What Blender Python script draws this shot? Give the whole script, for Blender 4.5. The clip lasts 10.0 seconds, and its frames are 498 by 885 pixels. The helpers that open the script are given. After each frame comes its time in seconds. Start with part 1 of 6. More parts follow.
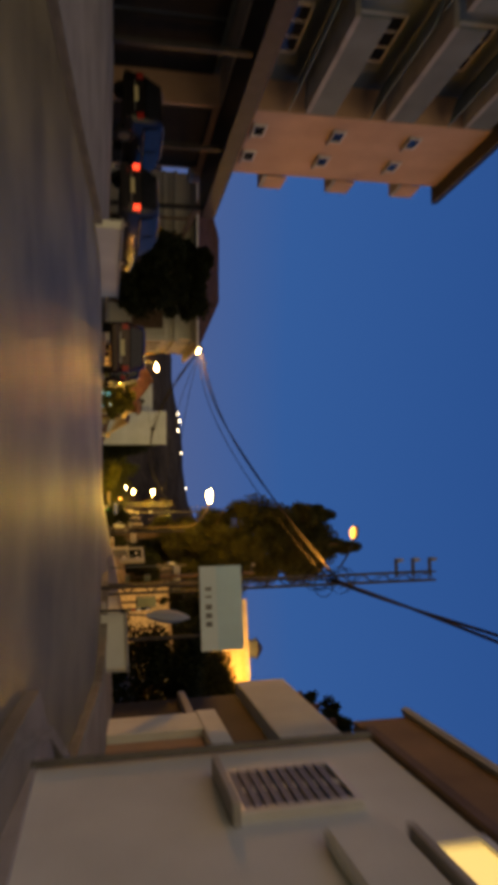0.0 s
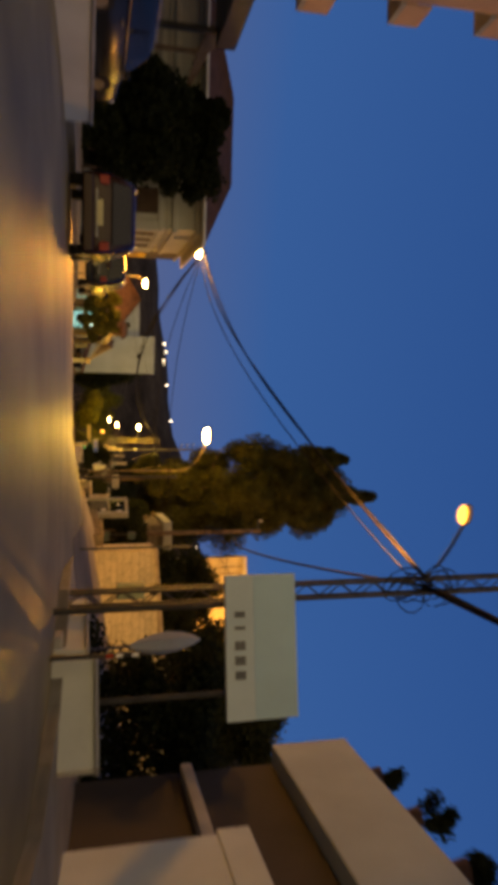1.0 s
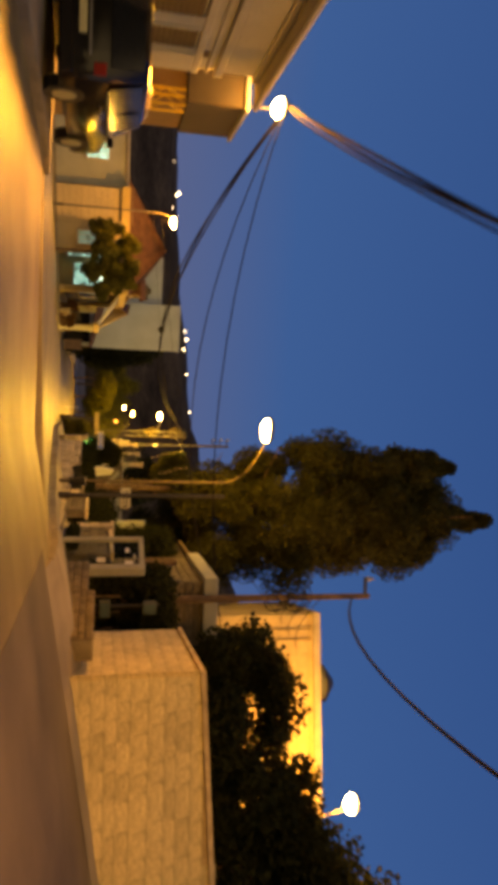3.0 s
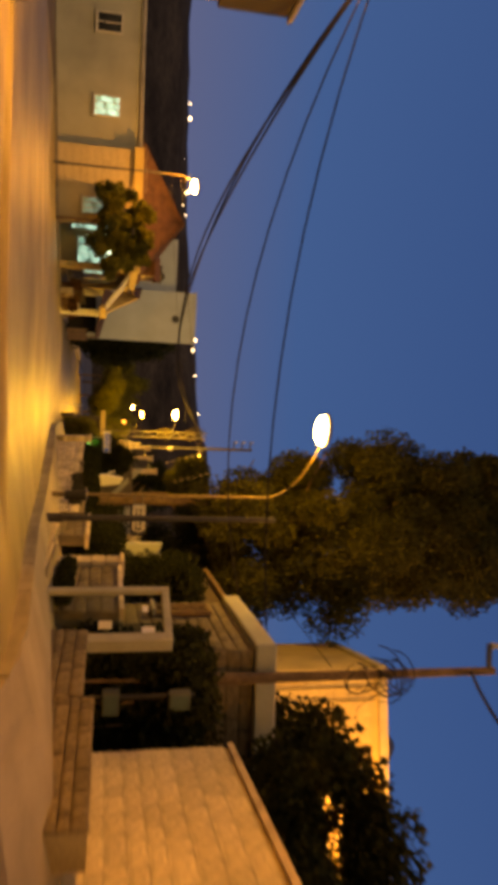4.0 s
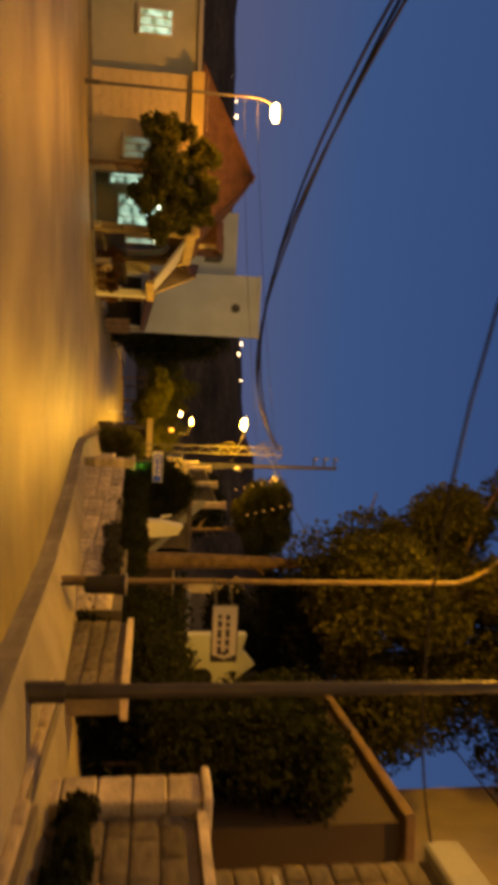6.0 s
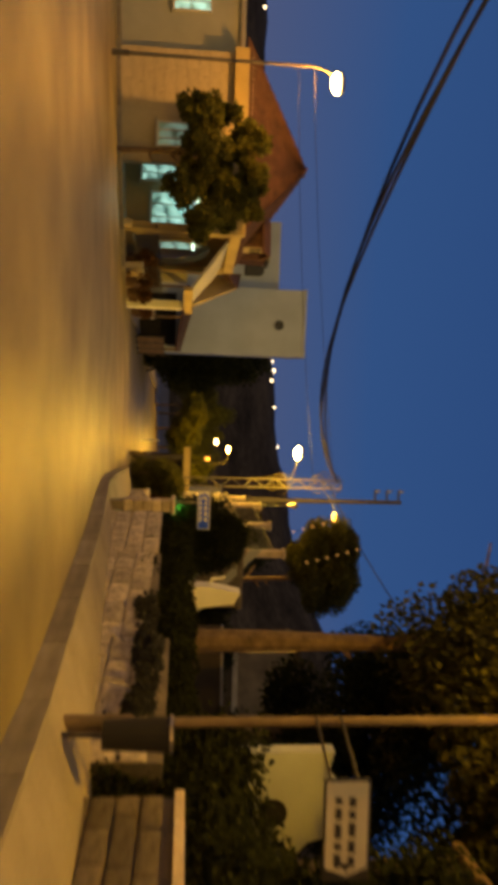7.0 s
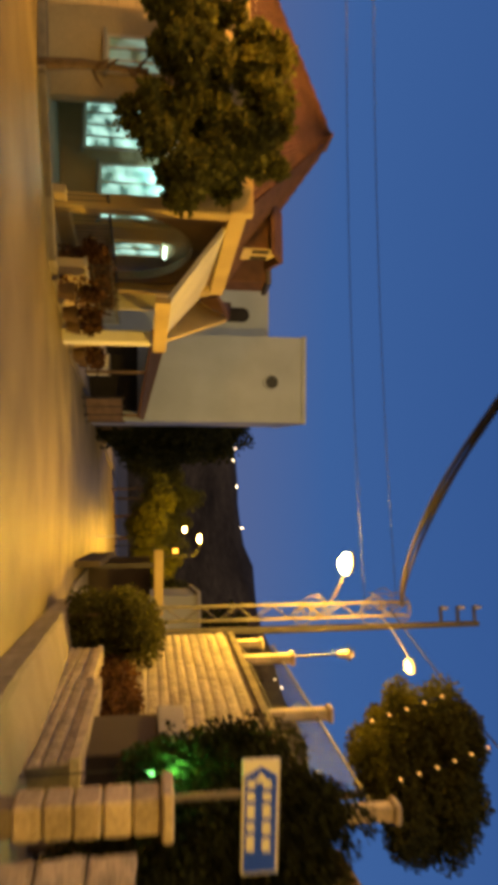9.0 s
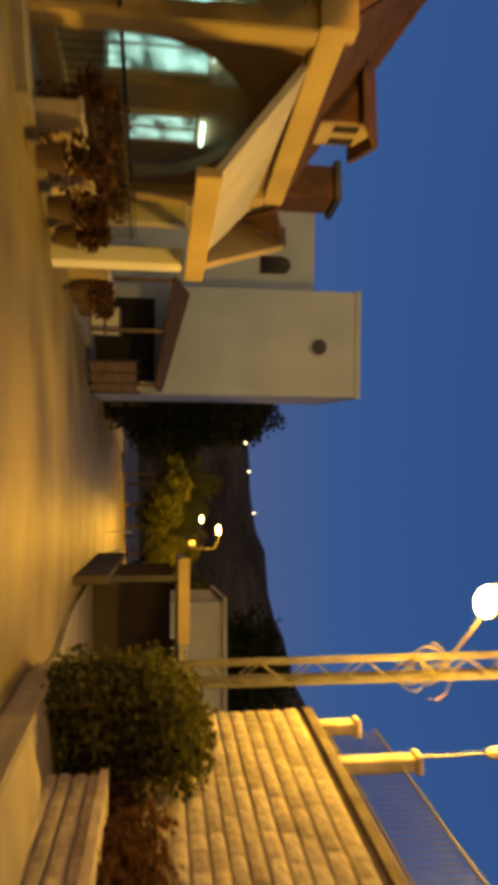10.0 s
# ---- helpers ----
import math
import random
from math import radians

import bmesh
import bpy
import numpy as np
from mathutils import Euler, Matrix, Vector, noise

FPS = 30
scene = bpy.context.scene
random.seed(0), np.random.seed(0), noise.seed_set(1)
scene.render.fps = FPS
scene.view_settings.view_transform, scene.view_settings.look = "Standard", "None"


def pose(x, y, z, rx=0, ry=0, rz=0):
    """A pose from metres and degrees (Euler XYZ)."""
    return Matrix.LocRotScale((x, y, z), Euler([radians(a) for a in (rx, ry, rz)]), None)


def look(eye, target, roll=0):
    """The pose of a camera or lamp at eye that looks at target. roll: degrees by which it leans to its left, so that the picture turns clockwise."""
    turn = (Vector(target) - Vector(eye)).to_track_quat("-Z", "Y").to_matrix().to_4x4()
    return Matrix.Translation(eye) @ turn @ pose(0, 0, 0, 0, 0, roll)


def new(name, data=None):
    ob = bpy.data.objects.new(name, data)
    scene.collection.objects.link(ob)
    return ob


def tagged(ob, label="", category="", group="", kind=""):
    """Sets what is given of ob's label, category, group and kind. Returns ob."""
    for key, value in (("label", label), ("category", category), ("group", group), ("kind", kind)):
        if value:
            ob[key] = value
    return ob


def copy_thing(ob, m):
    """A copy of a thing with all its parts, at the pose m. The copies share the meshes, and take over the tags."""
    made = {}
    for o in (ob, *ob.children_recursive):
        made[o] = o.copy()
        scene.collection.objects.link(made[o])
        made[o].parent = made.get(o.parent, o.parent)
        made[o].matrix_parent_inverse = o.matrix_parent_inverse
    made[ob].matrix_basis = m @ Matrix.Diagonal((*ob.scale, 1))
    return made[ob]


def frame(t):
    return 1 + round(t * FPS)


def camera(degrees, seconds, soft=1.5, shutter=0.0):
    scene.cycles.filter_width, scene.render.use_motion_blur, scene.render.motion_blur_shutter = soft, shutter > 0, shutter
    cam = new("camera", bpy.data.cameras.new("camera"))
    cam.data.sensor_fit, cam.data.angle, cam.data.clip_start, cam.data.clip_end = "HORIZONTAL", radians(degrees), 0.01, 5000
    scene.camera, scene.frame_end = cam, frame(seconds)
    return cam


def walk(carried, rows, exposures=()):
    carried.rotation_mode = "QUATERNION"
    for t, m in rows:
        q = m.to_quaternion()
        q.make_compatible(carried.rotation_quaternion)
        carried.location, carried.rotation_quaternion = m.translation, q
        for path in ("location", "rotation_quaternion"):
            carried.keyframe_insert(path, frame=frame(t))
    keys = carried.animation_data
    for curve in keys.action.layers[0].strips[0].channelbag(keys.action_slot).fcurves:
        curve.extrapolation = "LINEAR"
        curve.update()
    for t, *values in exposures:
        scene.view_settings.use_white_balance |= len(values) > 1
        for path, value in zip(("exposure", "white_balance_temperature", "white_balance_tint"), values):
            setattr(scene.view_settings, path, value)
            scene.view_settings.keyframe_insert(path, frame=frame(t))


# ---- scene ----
cam = camera(38.0, 10.0, soft=6.5, shutter=0.5)
PATH = [
    (0, (2.513, 0.465, -0.094), (2.336, 2.415, 0.31), 89.8),
    (0.2, (2.336, 2.133, -0.037), (2.198, 4.086, 0.373), 90.4),
    (0.5, (2.136, 4.581, 0.088), (2.052, 6.534, 0.509), 90.0),
    (1, (1.987, 8.703, 0.341), (1.992, 10.653, 0.787), 90.3),
    (1.5, (1.977, 12.776, 0.657), (2.021, 14.722, 1.114), 89.9),
    (2, (1.738, 16.602, 1.004), (1.791, 18.547, 1.466), 89.7),
    (2.5, (1.685, 20.176, 1.163), (1.714, 22.125, 1.613), 90.4),
    (3, (1.833, 23.852, 1.168), (1.858, 25.811, 1.571), 91.5),
    (3.2, (1.982, 25.062, 1.172), (1.985, 27.023, 1.566), 91.4),
    (4.5, (1.854, 33.932, 1.199), (1.894, 35.897, 1.569), 92.1),
    (5, (1.717, 36.595, 1.139), (1.777, 38.567, 1.468), 91.5),
    (5.5, (1.588, 38.631, 1.083), (1.626, 40.607, 1.387), 91.8),
    (7, (1.384, 45.432, 0.706), (1.319, 47.423, 0.884), 91.6),
    (7.5, (1.191, 47.786, 0.606), (1.061, 49.775, 0.766), 91.0),
    (8, (0.974, 50.516, 0.493), (0.785, 52.5, 0.653), 90.5),
    (8.5, (0.712, 53.204, 0.382), (0.47, 55.177, 0.604), 90.6),
    (9, (0.409, 56.064, 0.305), (0.125, 58.023, 0.593), 90.4),
    (9.5, (0.032, 59.129, 0.168), (-0.237, 61.09, 0.453), 91.1),
    (9.8, (-0.147, 60.97, 0.06), (-0.404, 62.935, 0.335), 91.2),
    (10, (-0.254, 62.331, 0.01), (-0.495, 64.299, 0.271), 90.6),
]
EXPOSURES = [(0.0, 0.22, 7800, 11), (2.0, 0.3, 9000, 13), (3.2, 0.3, 10000, 17), (4.5, 0.25, 12000, 24), (5.5, 0.05, 12000, 26),
             (7.0, -0.15, 8900, 12), (7.5, 0.0, 8400, 11), (8.5, 0.33, 9000, 14), (9.5, 0.4, 8900, 13), (10.0, 0.1, 9000, 13)]
walk(cam, [(t, look(eye, target, roll)) for t, eye, target, roll in PATH], EXPOSURES)

# ---- world and light ----
world = bpy.data.worlds.new("dusk")
scene.world = world
world.use_nodes = True
wt = world.node_tree
for n in list(wt.nodes):
    wt.nodes.remove(n)
w_out = wt.nodes.new("ShaderNodeOutputWorld")
w_bg = wt.nodes.new("ShaderNodeBackground")
w_geo = wt.nodes.new("ShaderNodeTexCoord")
w_sep = wt.nodes.new("ShaderNodeSeparateXYZ")
w_up = wt.nodes.new("ShaderNodeValToRGB")
w_back = wt.nodes.new("ShaderNodeMapRange")
w_mix = wt.nodes.new("ShaderNodeMix")
w_mix.data_type = "RGBA"
wt.links.new(w_geo.outputs["Generated"], w_sep.inputs[0])
wt.links.new(w_sep.outputs["Z"], w_up.inputs[0])
w_up.color_ramp.elements.new(0.25)
for e, (p, c) in zip(w_up.color_ramp.elements, ((0.0, (0.080, 0.110, 0.26, 1)), (0.25, (0.021, 0.090, 0.32, 1)), (0.8, (0.006, 0.048, 0.23, 1)))):
    e.position, e.color = p, c
# the afterglow of the sunset, behind the road's start
w_back.inputs[1].default_value, w_back.inputs[2].default_value = 0.1, -1.0
w_back.inputs[3].default_value, w_back.inputs[4].default_value = 0.0, 1.0
wt.links.new(w_sep.outputs["Y"], w_back.inputs[0])
wt.links.new(w_back.outputs[0], w_mix.inputs[0])
wt.links.new(w_up.outputs[0], w_mix.inputs[6])
w_mix.inputs[7].default_value = (0.64, 0.50, 0.27, 1)
wt.links.new(w_mix.outputs[2], w_bg.inputs[0])
w_bg.inputs[1].default_value = 1.0
wt.links.new(w_bg.outputs[0], w_out.inputs[0])

SODIUM = (1.0, 0.43, 0.06)
AMBER = (1.0, 0.54, 0.03)


def lamp_light(name, at, watts, colour=SODIUM, size=0.12):
    data = bpy.data.lights.new(name, "POINT")
    data.energy, data.color, data.shadow_soft_size = watts, colour, size
    ob = new(name, data)
    ob.location = at
    return ob


lamp_light("light_house_corner", (-7.0, 43.05, 5.35), 300, SODIUM)
# its housing throws most of the light out over the street
data = bpy.data.lights.new("light_house_corner_road", "SPOT")
data.energy, data.color, data.shadow_soft_size, data.spot_size, data.spot_blend = 6500, SODIUM, 0.9, radians(118), 0.8
corner_lamp = new("light_house_corner_road", data)
corner_lamp.matrix_world = look((-6.9, 42.95, 5.4), (1.0, 28.0, -0.5))
# the tall lantern's housing throws its light down on the road
data = bpy.data.lights.new("light_road", "SPOT")
data.energy, data.color, data.shadow_soft_size, data.spot_size, data.spot_blend = 1050, AMBER, 0.15, radians(165), 1.0
road_lamp = new("light_road", data)
road_lamp.matrix_world = look((1.7, 51.65, 7.25), (0.6, 52.0, -0.8))
lamp_light("light_road_bowl", (1.7, 51.65, 7.2), 1000, AMBER)
lamp_light("light_junction", (-10.6, 67.2, 4.85), 1250, SODIUM)
lamp_light("light_pylon", (0.83, 73.0, 4.85), 2000, (1.0, 0.60, 0.08))
lamp_light("light_pylon_bulb", (3.32, 73.1, 6.35), 400, (1.0, 0.56, 0.13))
lamp_light("light_yard", (14.5, 47.4, 9.6), 3000, SODIUM)
# the lantern on the near pole throws its light along the street
data = bpy.data.lights.new("light_pole", "SPOT")
data.energy, data.color, data.shadow_soft_size, data.spot_size, data.spot_blend = 5200, SODIUM, 0.12, radians(66), 0.8
near_lamp = new("light_pole", data)
near_lamp.matrix_world = look((3.3, 20.9, 6.75), (8.3, 36.0, 2.6))
lamp_light("light_far", (-0.3, 121.0, 5.0), 3500, AMBER)
lamp_light("light_hedge_green", (2.42, 63.1, 0.62), 13, (0.1, 1.0, 0.25), 0.04)
lamp_light("light_room", (-9.0, 73.2, 0.7), 15, (0.45, 0.95, 1.0), 0.15)
lamp_light("light_veranda", (-7.9, 74.3, 0.75), 9, (0.5, 0.95, 1.0), 0.1)
lamp_light("light_room_low_house", (-17.0, 75.5, 0.8), 60, (0.45, 0.85, 1.0), 0.15)


# ---- materials ----
def material(name, base, rough=0.8, metal=0.0, var=0.25, scale=6.0, fine=60.0, bump=0.3, per_object=0.0, per_island=0.0, tint=None, spec=0.5):
    """Plain surface with stains (scale), grain (fine), relief and, where asked, a shade per piece."""
    m = bpy.data.materials.new(name)
    m.use_nodes = True
    nt = m.node_tree
    b = nt.nodes["Principled BSDF"]
    b.inputs["Roughness"].default_value = rough
    b.inputs["Metallic"].default_value = metal
    b.inputs["Specular IOR Level"].default_value = spec
    tc = nt.nodes.new("ShaderNodeTexCoord")
    n1 = nt.nodes.new("ShaderNodeTexNoise")
    n1.inputs["Scale"].default_value = scale
    n1.inputs["Detail"].default_value = 6
    n2 = nt.nodes.new("ShaderNodeTexNoise")
    n2.inputs["Scale"].default_value = fine
    n2.inputs["Detail"].default_value = 4
    for n in (n1, n2):
        nt.links.new(tc.outputs["Object"], n.inputs["Vector"])
    r1 = nt.nodes.new("ShaderNodeValToRGB")
    lo = [max(0.0, c * (1 - var)) for c in base]
    hi = [min(1.0, c * (1 + var)) for c in (tint or base)]
    r1.color_ramp.elements[0].position, r1.color_ramp.elements[0].color = 0.3, (*lo, 1)
    r1.color_ramp.elements[1].position, r1.color_ramp.elements[1].color = 0.7, (*hi, 1)
    nt.links.new(n1.outputs["Fac"], r1.inputs[0])
    mx = nt.nodes.new("ShaderNodeMix")
    mx.data_type, mx.blend_type = "RGBA", "OVERLAY"
    mx.inputs[0].default_value = min(1.0, var * 1.6)
    nt.links.new(r1.outputs[0], mx.inputs[6])
    nt.links.new(n2.outputs["Fac"], mx.inputs[7])
    last = mx.outputs[2]
    if per_object or per_island:
        hv = nt.nodes.new("ShaderNodeHueSaturation")
        mr = nt.nodes.new("ShaderNodeMapRange")
        amount = per_object or per_island
        mr.inputs[3].default_value, mr.inputs[4].default_value = 1 - amount, 1 + amount
        if per_object:
            src = nt.nodes.new("ShaderNodeObjectInfo").outputs["Random"]
        else:
            src = nt.nodes.new("ShaderNodeNewGeometry").outputs["Random Per Island"]
        nt.links.new(src, mr.inputs[0])
        nt.links.new(mr.outputs[0], hv.inputs["Value"])
        nt.links.new(last, hv.inputs["Color"])
        last = hv.outputs[0]
    nt.links.new(last, b.inputs["Base Color"])
    if bump:
        bp = nt.nodes.new("ShaderNodeBump")
        bp.inputs["Strength"].default_value = bump
        bp.inputs["Distance"].default_value = 0.02
        nt.links.new(n2.outputs["Fac"], bp.inputs["Height"])
        nt.links.new(bp.outputs[0], b.inputs["Normal"])
    return m


def glow(name, colour, strength, uneven=0.0):
    m = bpy.data.materials.new(name)
    m.use_nodes = True
    b = m.node_tree.nodes["Principled BSDF"]
    b.inputs["Base Color"].default_value = (*colour, 1)
    b.inputs["Emission Color"].default_value = (*colour, 1)
    b.inputs["Emission Strength"].default_value = strength
    if uneven:
        # curtains and furniture seen through the lit pane
        nt = m.node_tree
        tc, tx, mr = nt.nodes.new("ShaderNodeTexCoord"), nt.nodes.new("ShaderNodeTexNoise"), nt.nodes.new("ShaderNodeMapRange")
        tx.inputs["Scale"].default_value, tx.inputs["Detail"].default_value = uneven, 2
        mr.inputs[1].default_value, mr.inputs[2].default_value = 0.38, 0.62
        mr.inputs[3].default_value, mr.inputs[4].default_value = 0.05 * strength, 1.3 * strength
        nt.links.new(tc.outputs["Object"], tx.inputs["Vector"])
        nt.links.new(tx.outputs["Fac"], mr.inputs[0])
        nt.links.new(mr.outputs[0], b.inputs["Emission Strength"])
    return m


def clear_glass(name, tint):
    m = bpy.data.materials.new(name)
    m.use_nodes = True
    b = m.node_tree.nodes["Principled BSDF"]
    b.inputs["Base Color"].default_value = (*tint, 1)
    b.inputs["Roughness"].default_value = 0.03
    b.inputs["Transmission Weight"].default_value = 1.0
    b.inputs["IOR"].default_value = 1.1
    return m


def leafy(m, share=0.35):
    """Lets light through the leaves."""
    nt = m.node_tree
    b = nt.nodes["Principled BSDF"]
    tr, mx = nt.nodes.new("ShaderNodeBsdfTranslucent"), nt.nodes.new("ShaderNodeMixShader")
    nt.links.new(b.inputs["Base Color"].links[0].from_socket, tr.inputs["Color"])
    mx.inputs[0].default_value = share
    nt.links.new(b.outputs[0], mx.inputs[1])
    nt.links.new(tr.outputs[0], mx.inputs[2])
    nt.links.new(mx.outputs[0], nt.nodes["Material Output"].inputs["Surface"])


ASPHALT = material("asphalt", (0.20, 0.166, 0.078), 0.47, 0, 0.45, 0.5, 70, 0.4, spec=0.3)
ASPHALT_DARK = material("dark_asphalt", (0.115, 0.10, 0.07), 0.6, 0, 0.45, 0.5, 70, 0.4, spec=0.3)
EARTH = material("earth", (0.10, 0.085, 0.06), 0.95, 0, 0.4, 0.8, 25, 0.6)
PAVING = material("paving", (0.24, 0.215, 0.17), 0.85, 0, 0.25, 0.9, 50, 0.3)
KERB = material("kerb_concrete", (0.24, 0.22, 0.175), 0.85, 0, 0.25, 2.0, 60, 0.3, per_object=0.15)
CONCRETE = material("concrete", (0.36, 0.35, 0.32), 0.85, 0, 0.22, 1.2, 45, 0.3)
WHITEWASH = material("whitewash", (0.70, 0.72, 0.64), 0.85, 0, 0.12, 0.7, 40, 0.2)
PLASTER_GREY = material("grey_plaster", (0.37, 0.385, 0.34), 0.9, 0, 0.15, 0.6, 35, 0.25)
PLASTER_TOWER = material("pale_plaster", (0.34, 0.42, 0.53), 0.9, 0, 0.12, 0.5, 35, 0.25)
PLASTER_PEACH = material("peach_plaster", (0.55, 0.36, 0.24), 0.9, 0, 0.15, 0.6, 35, 0.2)
PLASTER_CREAM = material("cream_plaster", (0.42, 0.355, 0.24), 0.9, 0, 0.18, 0.7, 35, 0.25)
PLASTER_YELLOW = material("yellow_plaster", (0.43, 0.34, 0.17), 0.9, 0, 0.15, 0.8, 35, 0.25)
# brown plaster taken nearly to black, with tree shade put into the colour
PLASTER_BROWN_SHADED = material("shaded_brown_plaster", (0.06, 0.047, 0.035), 0.9, 0, 0.2, 0.8, 35, 0.25)
LIMESTONE = material("limestone", (0.44, 0.37, 0.27), 0.9, 0, 0.3, 3.0, 28, 0.6, per_object=0.22)
LIMESTONE_PITTED = material("pitted_limestone", (0.43, 0.385, 0.315), 0.92, 0, 0.38, 3.0, 16, 0.9, per_object=0.2)
LIMESTONE_PALE = material("pale_limestone", (0.52, 0.45, 0.35), 0.9, 0, 0.3, 3.0, 28, 0.6, per_object=0.2)
# dirty stone, darkened further to hold the tree canopy's shade
LIMESTONE_DIRTY_SHADED = material("dirty_shaded_limestone", (0.14, 0.12, 0.09), 0.92, 0, 0.4, 2.0, 25, 0.6, per_object=0.3)
MORTAR = material("mortar", (0.16, 0.14, 0.11), 0.95, 0, 0.3, 2.0, 30, 0.4)
MORTAR_PALE = material("pale_mortar", (0.34, 0.28, 0.19), 0.95, 0, 0.3, 1.5, 25, 0.5)
LIMESTONE_ROUGH = material("rough_limestone", (0.42, 0.375, 0.25), 0.92, 0, 0.5, 1.1, 22, 0.35, per_object=0.13)
LIMESTONE_SMOOTH = material("smooth_limestone", (0.42, 0.36, 0.26), 0.9, 0, 0.2, 0.9, 20, 0.25, per_object=0.05)
PLASTER_PALE = material("pale_green_plaster", (0.47, 0.47, 0.38), 0.9, 0, 0.16, 0.7, 35, 0.25)
PLASTER_TEAL = material("teal_grey_plaster", (0.15, 0.18, 0.175), 0.9, 0, 0.2, 0.7, 35, 0.25)
DOOR_BROWN = material("brown_door", (0.10, 0.062, 0.034), 0.7, 0, 0.3, 2.5, 35, 0.3)
PLASTER_OCHRE = material("ochre_plaster", (0.19, 0.125, 0.07), 0.9, 0, 0.2, 0.8, 35, 0.25)
FRAME_PAINT = material("grey_frame_paint", (0.34, 0.35, 0.30), 0.6, 0, 0.2, 2.0, 40, 0.2)
FRAME_DARK = material("dull_green_paint", (0.09, 0.10, 0.08), 0.7, 0, 0.2, 2.0, 40, 0.2)
PANEL_TEAL = material("teal_white_sheet", (0.50, 0.70, 0.80), 0.6, 0, 0.08, 1.0, 30, 0.1)
PLASTER_PARAPET = material("parapet_plaster", (0.52, 0.57, 0.52), 0.9, 0, 0.15, 0.6, 35, 0.25)
YELLOW_PAINT = material("yellow_paint", (0.55, 0.36, 0.05), 0.6, 0, 0.25, 3.0, 40, 0.2)
CABLE_PALE = material("weathered_cable", (0.09, 0.075, 0.02), 0.7, 0, 0.3, 5, 40, 0.0)
LEAF_FLOWER = material("flowering_leaves", (0.085, 0.05, 0.03), 0.85, 0, 0.45, 2.0, 12, 0.0, per_island=0.5, tint=(0.12, 0.06, 0.032), spec=0.05)
CLAY = material("clay_tiles", (0.085, 0.04, 0.026), 0.85, 0, 0.35, 2.5, 30, 0.4)
BARK = material("bark", (0.13, 0.09, 0.06), 0.95, 0, 0.4, 5.0, 30, 0.8)
LEAF_PINE = material("pine_foliage", (0.062, 0.064, 0.022), 0.8, 0, 0.4, 1.2, 12, 0.0, per_island=0.35, spec=0.1)
LEAF_DARK = material("dark_foliage", (0.026, 0.032, 0.014), 0.85, 0, 0.4, 1.2, 12, 0.0, per_island=0.3, spec=0.05)
HILLSIDE = material("wooded_slope", (0.055, 0.043, 0.028), 0.95, 0, 0.5, 0.05, 0.4, 0.0, spec=0.02)
LEAF = material("foliage", (0.10, 0.11, 0.035), 0.85, 0, 0.4, 1.5, 12, 0.0, per_island=0.3, spec=0.05)
LEAF_GREY = material("grey_green_leaves", (0.055, 0.058, 0.056), 0.85, 0, 0.3, 2.0, 12, 0.0, per_island=0.2, spec=0.05)
LEAF_HEDGE = material("hedge_leaves", (0.085, 0.088, 0.028), 0.85, 0, 0.4, 2.5, 12, 0.0, per_island=0.3, spec=0.05)
STEEL = material("galvanised_steel", (0.15, 0.145, 0.13), 0.5, 0.6, 0.25, 3.0, 60, 0.2)
STEEL_DARK = material("dark_steel", (0.05, 0.05, 0.05), 0.55, 0.5, 0.25, 3.0, 60, 0.2)
RUSTY = material("rusty_steel", (0.17, 0.13, 0.09), 0.7, 0.3, 0.3, 4.0, 60, 0.2)
POLE_CONCRETE = material("pole_concrete", (0.07, 0.066, 0.06), 0.85, 0, 0.25, 2.0, 50, 0.3)
WOOD = material("weathered_wood", (0.16, 0.11, 0.07), 0.85, 0, 0.3, 3.0, 40, 0.4)
CABLE = material("cable", (0.02, 0.02, 0.022), 0.85, 0, 0.2, 5, 40, 0.0, spec=0.12)
WHITE_PAINT = material("white_paint", (0.66, 0.66, 0.62), 0.5, 0, 0.1, 2.0, 40, 0.15)
PANEL_WHITE = material("sign_sheet", (0.62, 0.74, 0.80), 0.6, 0, 0.08, 1.0, 30, 0.1)
SIGN_BLUE = material("sign_blue", (0.02, 0.10, 0.90), 0.35, 0, 0.1, 3.0, 40, 0.05)
SIGN_PALE = material("sign_pale", (0.66, 0.64, 0.52), 0.45, 0, 0.1, 3.0, 40, 0.05)
SIGN_WHITE = material("sign_white", (0.86, 0.87, 0.86), 0.4, 0, 0.05, 3.0, 40, 0.05)
INK = material("ink", (0.03, 0.03, 0.035), 0.6, 0, 0.1, 3.0, 40, 0.0)
GREY_INK = material("grey_letters", (0.16, 0.17, 0.18), 0.6, 0, 0.1, 3.0, 40, 0.0)
DARK_GLASS = material("dark_glass", (0.012, 0.014, 0.018), 0.12, 0, 0.1, 1.0, 20, 0.0)
CLEAR = clear_glass("clear_glass", (0.75, 0.82, 0.80))
SHUTTER = material("grey_shutter", (0.16, 0.16, 0.17), 0.6, 0, 0.15, 3.0, 40, 0.2)
METER_GREY = material("dull_teal_paint", (0.07, 0.115, 0.125), 0.6, 0, 0.2, 2.0, 40, 0.2)
SHUTTER_TEAL = material("teal_awning", (0.16, 0.24, 0.28), 0.75, 0, 0.2, 2.0, 40, 0.2)
# near-black colour painting the shade inside openings that are not cut
SHADE_FILL = material("interior_shade", (0.013, 0.012, 0.010), 0.95, 0, 0.3, 2.0, 20, 0.2)
CAR_BLACK = material("black_car_paint", (0.012, 0.011, 0.011), 0.16, 0.0, 0.1, 2, 60, 0.0)
CAR_RED = material("maroon_car_paint", (0.035, 0.014, 0.011), 0.18, 0.1, 0.1, 2, 60, 0.0)
